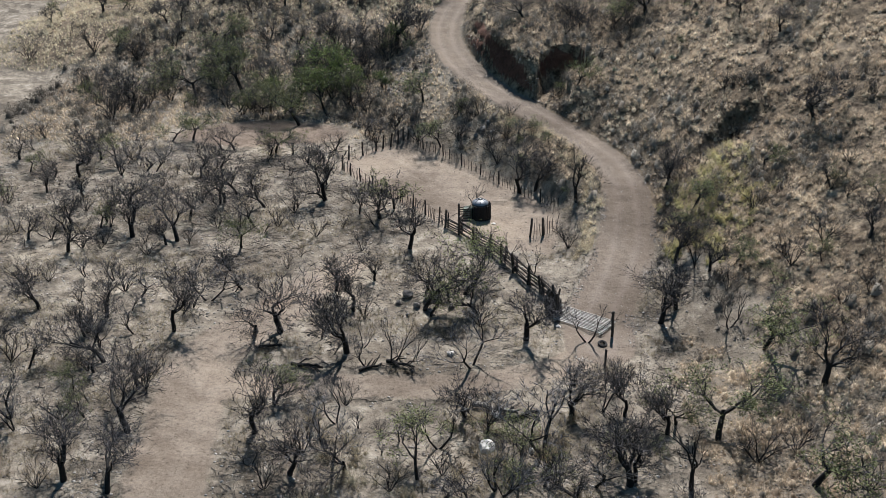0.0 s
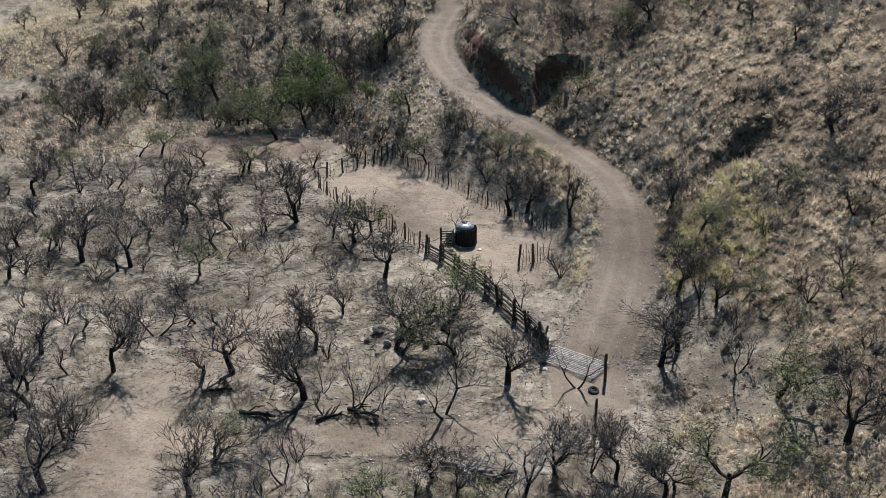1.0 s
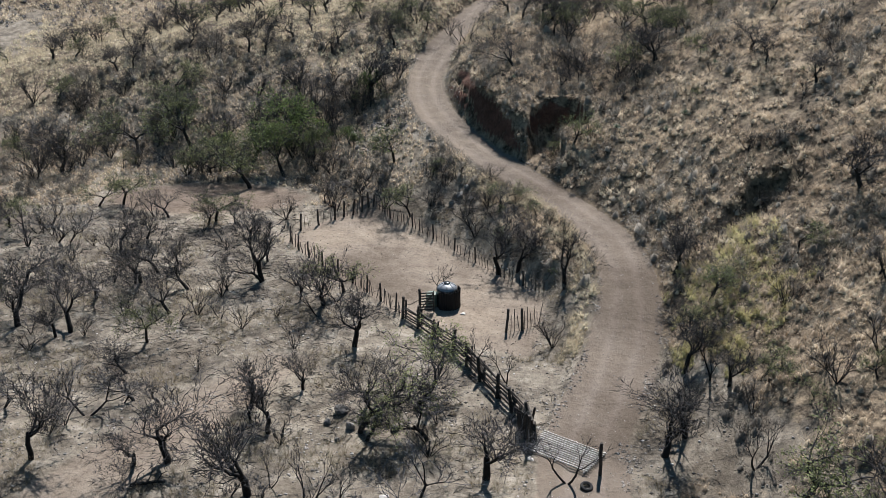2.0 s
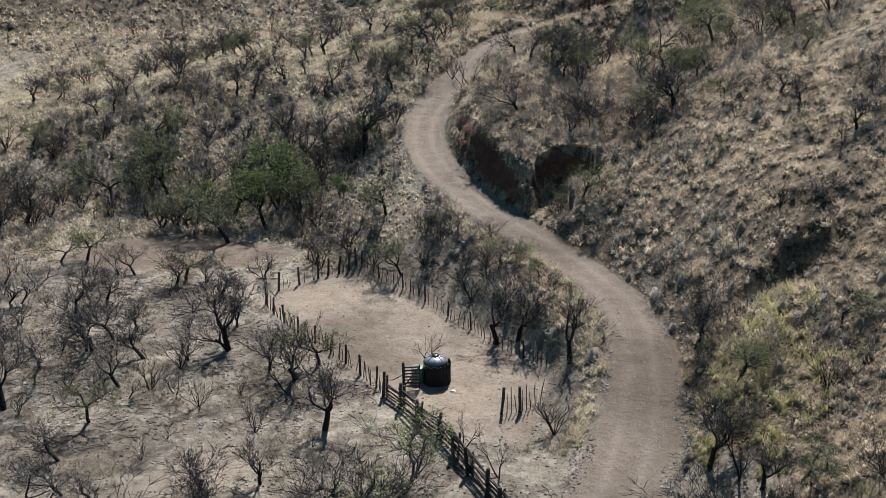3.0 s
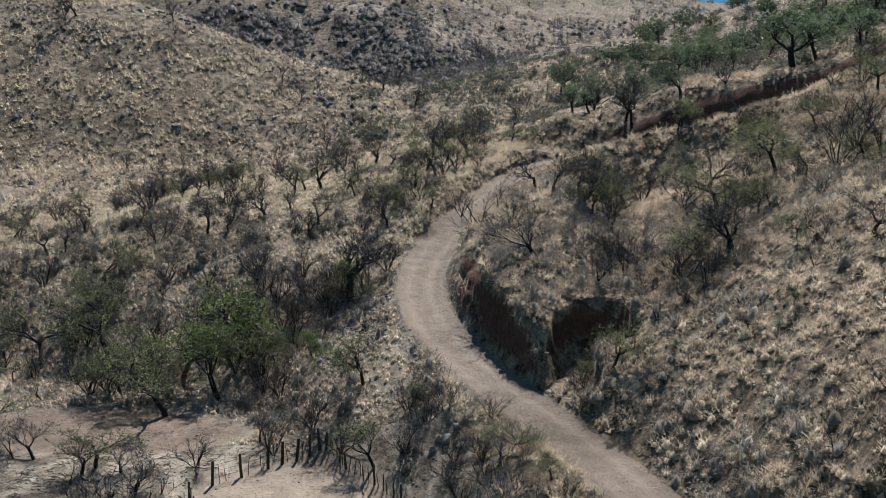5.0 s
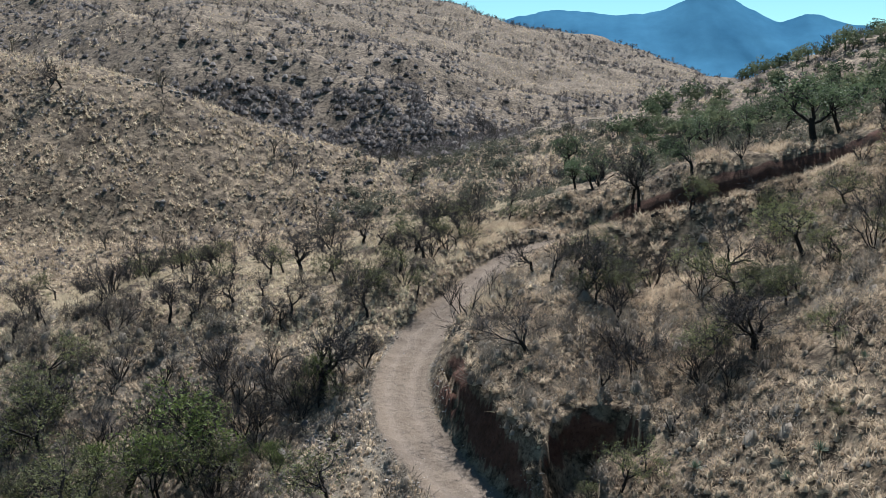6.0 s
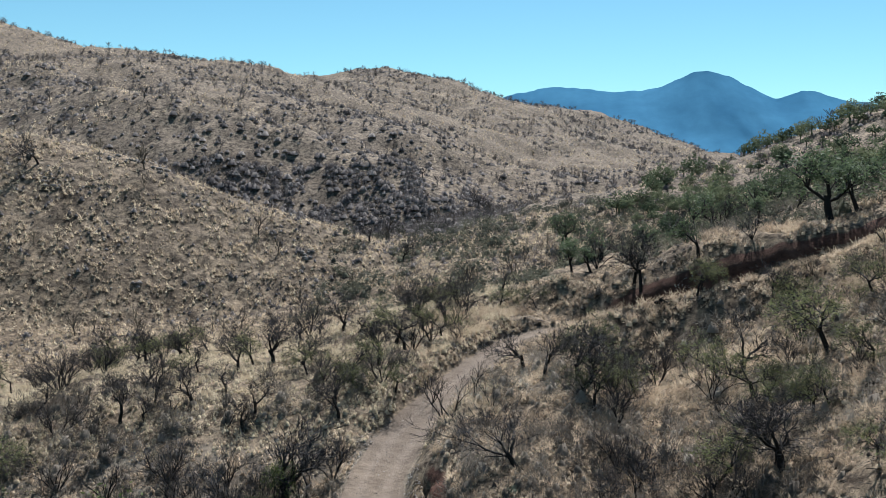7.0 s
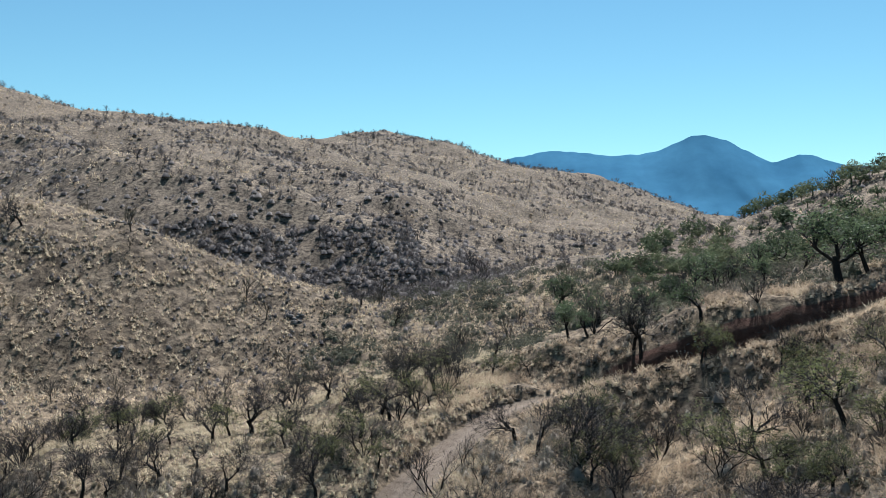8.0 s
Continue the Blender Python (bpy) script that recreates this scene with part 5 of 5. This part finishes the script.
def slat_gate(ax, ay, bx, by):
    """The wooden gate that stands open beside the tank."""
    root = tagged(new("wooden_gate"), "dark wooden slatted gate standing beside the tank", "gate")
    z = height(ax, ay)
    upright("post", ax, ay, 1.95, 0.12, root, 401, lean=0.02)
    for k in range(7):
        up = 0.25 + 0.22 * k
        pole("slat", [(ax, ay, z + up), ((ax + bx) / 2, (ay + by) / 2, z + up + 0.02), (bx, by, z + up + 0.03 * (k % 3))], 0.055, WOOD, root, 5, 410 + k, 1.0)
    pole("stile", [(bx, by, z + 0.05), (bx, by, z + 1.75)], 0.06, WOOD, root, 6, 420)
    pole("brace", [(ax, ay - 0.06, z + 0.25), (bx, by - 0.06, z + 1.6)], 0.045, WOOD, root, 5, 421)


def cattle_guard():
    """A grid of steel bars across the road between two posts."""
    root = tagged(new("cattle_guard"), "steel bar cattle guard set across the dirt road", "cattle guard")
    ax, ay, bx, by = 8.95, 71.0, 12.35, 68.6
    n = math.hypot(bx - ax, by - ay)
    ux, uy = (bx - ax) / n, (by - ay) / n
    vx, vy = -uy, ux
    z = height(10.6, 69.8) + 0.10
    for k in range(12):
        w = -1.15 + 0.2 * k
        pole("bar", [(ax + vx * w, ay + vy * w, z + 0.1), (bx + vx * w, by + vy * w, z + 0.1)], 0.045, STEEL, root, 8, 500 + k, 1.0)
    for k, u in enumerate((0.2, n / 2, n - 0.2)):
        pole("beam", [(ax + ux * u - vx * 1.3, ay + uy * u - vy * 1.3, z), (ax + ux * u + vx * 1.25, ay + uy * u + vy * 1.25, z)], 0.06, STEEL, root, 6, 520 + k, 1.0)


def lone_post(x, y, h, r, label, seed):
    root = tagged(new("fence_post"), label, "post", "gate posts")
    upright("shaft", x, y, h, r, root, seed, lean=0.02)


def boulder(x, y, size, mat, label, seed, flat=0.65):
    bm = bmesh.new()
    bmesh.ops.create_icosphere(bm, subdivisions=2, radius=0.5)
    rng = random.Random(seed)
    cuts = [(Vector((rng.gauss(0, 1), rng.gauss(0, 1), rng.gauss(0, 0.7))).normalized(), rng.uniform(0.2, 0.36)) for _ in range(10)]
    for v in bm.verts:
        for n, d in cuts:
            over = v.co.dot(n) - d
            if over > 0:
                v.co -= n * over * 0.9
        v.co += Vector((0.04, 0.03, 0.03)) * noise.noise(v.co * 4 + Vector((seed, 0, 0)))
    ob = part("boulder", bm, mat)
    ob.matrix_basis = pose(x, y, height(x, y) + size * flat * 0.22, 0, 0, rng.uniform(0, 360)) @ Matrix.Diagonal((size * rng.uniform(0.85, 1.2), size * rng.uniform(0.7, 1.0), size * flat * 1.4, 1))
    return tagged(ob, label, "boulder", "boulders")


def rock_outcrop(x, y, wide, n, seed):
    """A cluster of angular weathered blocks that stand out of the hillside."""
    rng, z = np.random.default_rng(seed), height(x, y)
    root = tagged(new("rock_outcrop"), "dark jagged rock outcrop on the grassy hill", "rock outcrop", "rock outcrops")
    root.location = (x, y, z)
    px, py = x + rng.normal(0, wide * 0.6, n), y + rng.normal(0, wide * 0.5, n)
    for k, pz in enumerate(land(px, py)[0]):
        v, f = stone(seed * 40 + k)
        a, size = rng.uniform(0, 6.283), rng.uniform(0.35, 1.0)
        v = v * np.array([size * 1.3, size * 0.9, size * 1.1])
        v = np.stack([v[:, 0] * math.cos(a) - v[:, 1] * math.sin(a), v[:, 0] * math.sin(a) + v[:, 1] * math.cos(a), v[:, 2]], -1)
        from_arrays("rock", v + np.array([px[k] - x, py[k] - y, pz - z + 0.1 * size]), f, ROCK).parent = root


def fallen_log(x, y, length, turn, r, mat, label, seed):
    """A fallen trunk with a few broken limbs."""
    root = tagged(new("fallen_log"), label, "log", "fallen logs")
    rng = random.Random(seed)
    c, s, z = math.cos(radians(turn)), math.sin(radians(turn)), height(x, y)
    pole("trunk", [(x + c * length * (t - 0.5) + rng.gauss(0, 0.08), y + s * length * (t - 0.5) + rng.gauss(0, 0.08), z + r * 0.8 + rng.uniform(0, 0.12)) for t in (0, 0.25, 0.5, 0.75, 1)], r, mat, root, 8, seed, 0.55)
    for k in range(7):
        t = rng.uniform(-0.5, 0.5) * length
        a = radians(turn + rng.choice((-1, 1)) * rng.uniform(25, 80))
        l = rng.uniform(0.5, 1.4)
        p = Vector((x + c * t, y + s * t, z + r))
        pole("limb", [p, p + Vector((math.cos(a) * l * 0.5, math.sin(a) * l * 0.5, rng.uniform(0.1, 0.4))), p + Vector((math.cos(a) * l, math.sin(a) * l, rng.uniform(0.0, 0.6)))], r * 0.4, mat, root, 5, seed + k, 0.4)


def yucca(x, y, size, seed):
    """A rosette of stiff pointed leaves."""
    rng = random.Random(seed)
    bm = bmesh.new()
    for k in range(46):
        a, e = 6.2832 * k * 0.618, radians(rng.uniform(5, 80))
        d = Vector((math.cos(a) * math.cos(e), math.sin(a) * math.cos(e), math.sin(e)))
        s = d.cross(Vector((0, 0, 1))).normalized() * 0.035
        u = s.cross(d).normalized() * 0.012
        b = Vector((0, 0, 0.12))
        q = [bm.verts.new(v) for v in (b - s * 0.7, b + s * 0.7, b + d * 0.4 + s, b + d * 0.4 - s + u, b + d * rng.uniform(0.8, 1.0))]
        bm.faces.new((q[0], q[1], q[2], q[3])), bm.faces.new((q[3], q[2], q[4]))
    ob = part("yucca", bm, YUCCA)
    ob.matrix_basis = pose(x, y, height(x, y), 0, 0, rng.uniform(0, 360)) @ Matrix.Scale(size, 4)
    tagged(ob, "grey-green yucca rosette on the grassy slope", "yucca", "yuccas")


YUCCA = mat_simple("yucca_leaf", [(0.3, (0.056, 0.08, 0.056)), (0.6, (0.112, 0.152, 0.104)), (0.8, (0.16, 0.2, 0.136))], 3, 0.6, translucent=0.2)

water_tank(3.4, 89.5)
slat_gate(1.45, 88.0, 2.45, 88.15)
post_fence()
short_fence()
stake_fence("crooked stake fence along the west side of the corral", [(-10.3, 101.7), (-9.0, 99.2), (-7.4, 97.0), (-4.7, 94.2), (-2.6, 91.4), (-0.6, 88.6), (0.2, 87.2)], 0.42, 1.25, 5, 600)
stake_fence("stake and brush fence below the road bank", [(-3.8, 109.6), (-1.9, 106.9), (0.0, 105), (1.8, 102.8), (3.6, 100.6), (5.7, 97.7), (7.6, 94.9), (9.3, 93.2), (10.8, 91.1)], 0.5, 1.1, 6, 700)
pole_fence()
end_panel(7.95, 72.3, 8.5, 71.0)
cattle_guard()
lone_post(8.5, 70.2, 2.2, 0.13, "tall weathered wooden post at the cattle guard", 801)
lone_post(12.4, 67.7, 2.1, 0.11, "upright weathered post at the cattle guard", 802)
lone_post(11.2, 63.0, 1.5, 0.10, "short weathered post beside the track", 803)
tyre_bm = bmesh.new()
tyre_rings = []
for k in range(20):
    a = 6.2832 * k / 20
    tyre_rings.append([tyre_bm.verts.new((math.cos(a) * (0.27 + 0.1 * math.cos(b)), math.sin(a) * (0.27 + 0.1 * math.cos(b)), 0.1 + 0.1 * math.sin(b))) for b in (0, 0.8, 1.6, 2.6, 3.7, 4.7, 5.5)])
for u, v in zip(tyre_rings, tyre_rings[1:] + tyre_rings[:1]):
    for k in range(7):
        tyre_bm.faces.new((u[k], v[k], v[(k + 1) % 7], u[(k + 1) % 7]))
tyre = smooth_part(part("tyre", tyre_bm, PLANK))
tyre.matrix_basis = pose(11.5, 66.4, height(11.5, 66.4), 12, 8, 0)
tagged(tyre, "old dark tyre lying beside the cattle guard", "tyre")
bar = tagged(new("gate_rail"), "thin pole laid from fence to gate post", "rail")
pole("rail", [(0.2, 87.2, height(0.2, 87.2) + 1.05), (0.8, 87.5, height(0.8, 87.5) + 0.95), (1.45, 88.0, height(1.45, 88) + 1.1)], 0.03, WOOD, bar, 5, 9)
bucket = smooth_part(part("barrel", loft(bmesh.new(), [(0.40, 0), (0.43, 0.3), (0.43, 0.34), (0.42, 0.62), (0.43, 0.66), (0.41, 1.0), (0.36, 1.03)], 24), TROUGH))
bucket.location = (2.25, 89.4, height(2.25, 89.4))
tagged(bucket, "pale green plastic barrel behind the gate", "barrel")
for i, (x, y, size) in enumerate([(2.6, 53.6, 1.5), (0.6, 65.2, 0.85), (4.6, 88.2, 0.45), (5.4, 53.5, 0.8), (3.3, 57.2, 1.0), (8.6, 69.0, 0.5)]):
    boulder(x, y, size, PALE_ROCK, "pale whitish boulder lying on dry ground", 20 + i, 0.5)
for i, (x, y, size) in enumerate([(-2.8, 73.9, 1.2), (-2.1, 72.2, 0.9), (-0.4, 73.4, 1.3), (-1.3, 73.0, 0.9), (-3.4, 72.6, 0.7), (-1.0, 71.6, 0.6), (-2.6, 70.8, 0.5), (0.6, 72.2, 0.7), (5.1, 105.6, 0.9), (4.2, 106.4, 1.0), (4.8, 107.2, 0.8), (3.5, 105.9, 0.7), (-5.9, 125.1, 1.2), (-6.8, 122.3, 1.4), (-4.9, 122.4, 1.0), (-6.2, 119.8, 0.8)]):
    boulder(x, y, size, ROCK, "grey weathered boulder half sunk in the ground", 40 + i)
for i, (x, y, wide, n) in enumerate([(-69.4, 230.0, 1.6, 9), (-56.5, 244.8, 2.4, 14), (-62.4, 243.2, 2.6, 14), (-59.5, 245.2, 1.6, 8), (-28.0, 233.4, 1.6, 10), (-49.6, 215.8, 0.8, 5), (-76, 236, 1.4, 7), (-15.7, 303.5, 4.0, 26), (-12.6, 300.0, 3.2, 18), (-19.2, 303.0, 3.4, 18), (-16.0, 296.0, 3.2, 16), (4.5, 196.0, 2.4, 14), (-2.5, 190.0, 2.2, 12), (9.0, 203.0, 2.6, 14)]):
    rock_outcrop(x, y, wide, n, 70 + i)
for i, (x, y, l, turn, r) in enumerate([(-9.4, 63.2, 2.4, -10, 0.16), (-5.0, 63.1, 1.6, 30, 0.13), (-3.0, 63.5, 2.0, -25, 0.17), (3.4, 57.9, 3.0, -15, 0.2), (5.0, 57.2, 2.4, 20, 0.18), (3.0, 84.6, 2.0, 35, 0.06), (-12.6, 66.0, 1.8, 15, 0.12)]):
    fallen_log(x, y, l, turn, r, BARK if i not in (3, 5) else DEAD_WOOD, "fallen dead branch lying on the stony soil", 900 + 20 * i)
fallen_log(20.2, 150.9, 1.3, -20, 0.16, BARK, "dark fallen log on the grassy verge", 1100)
for i, (x, y, size) in enumerate([(9.1, 119.0, 0.6), (6.8, 120.7, 0.5), (23.1, 105.1, 0.7), (17.9, 108.3, 0.6), (21.6, 104.7, 0.6), (26.5, 110.5, 0.6), (24.5, 88.5, 0.6)]):
    yucca(x, y, size, 30 + i)
plant(SAPLING, [(3.0, 91.0, 3.2), (5.4, 80.8, 2.0)])
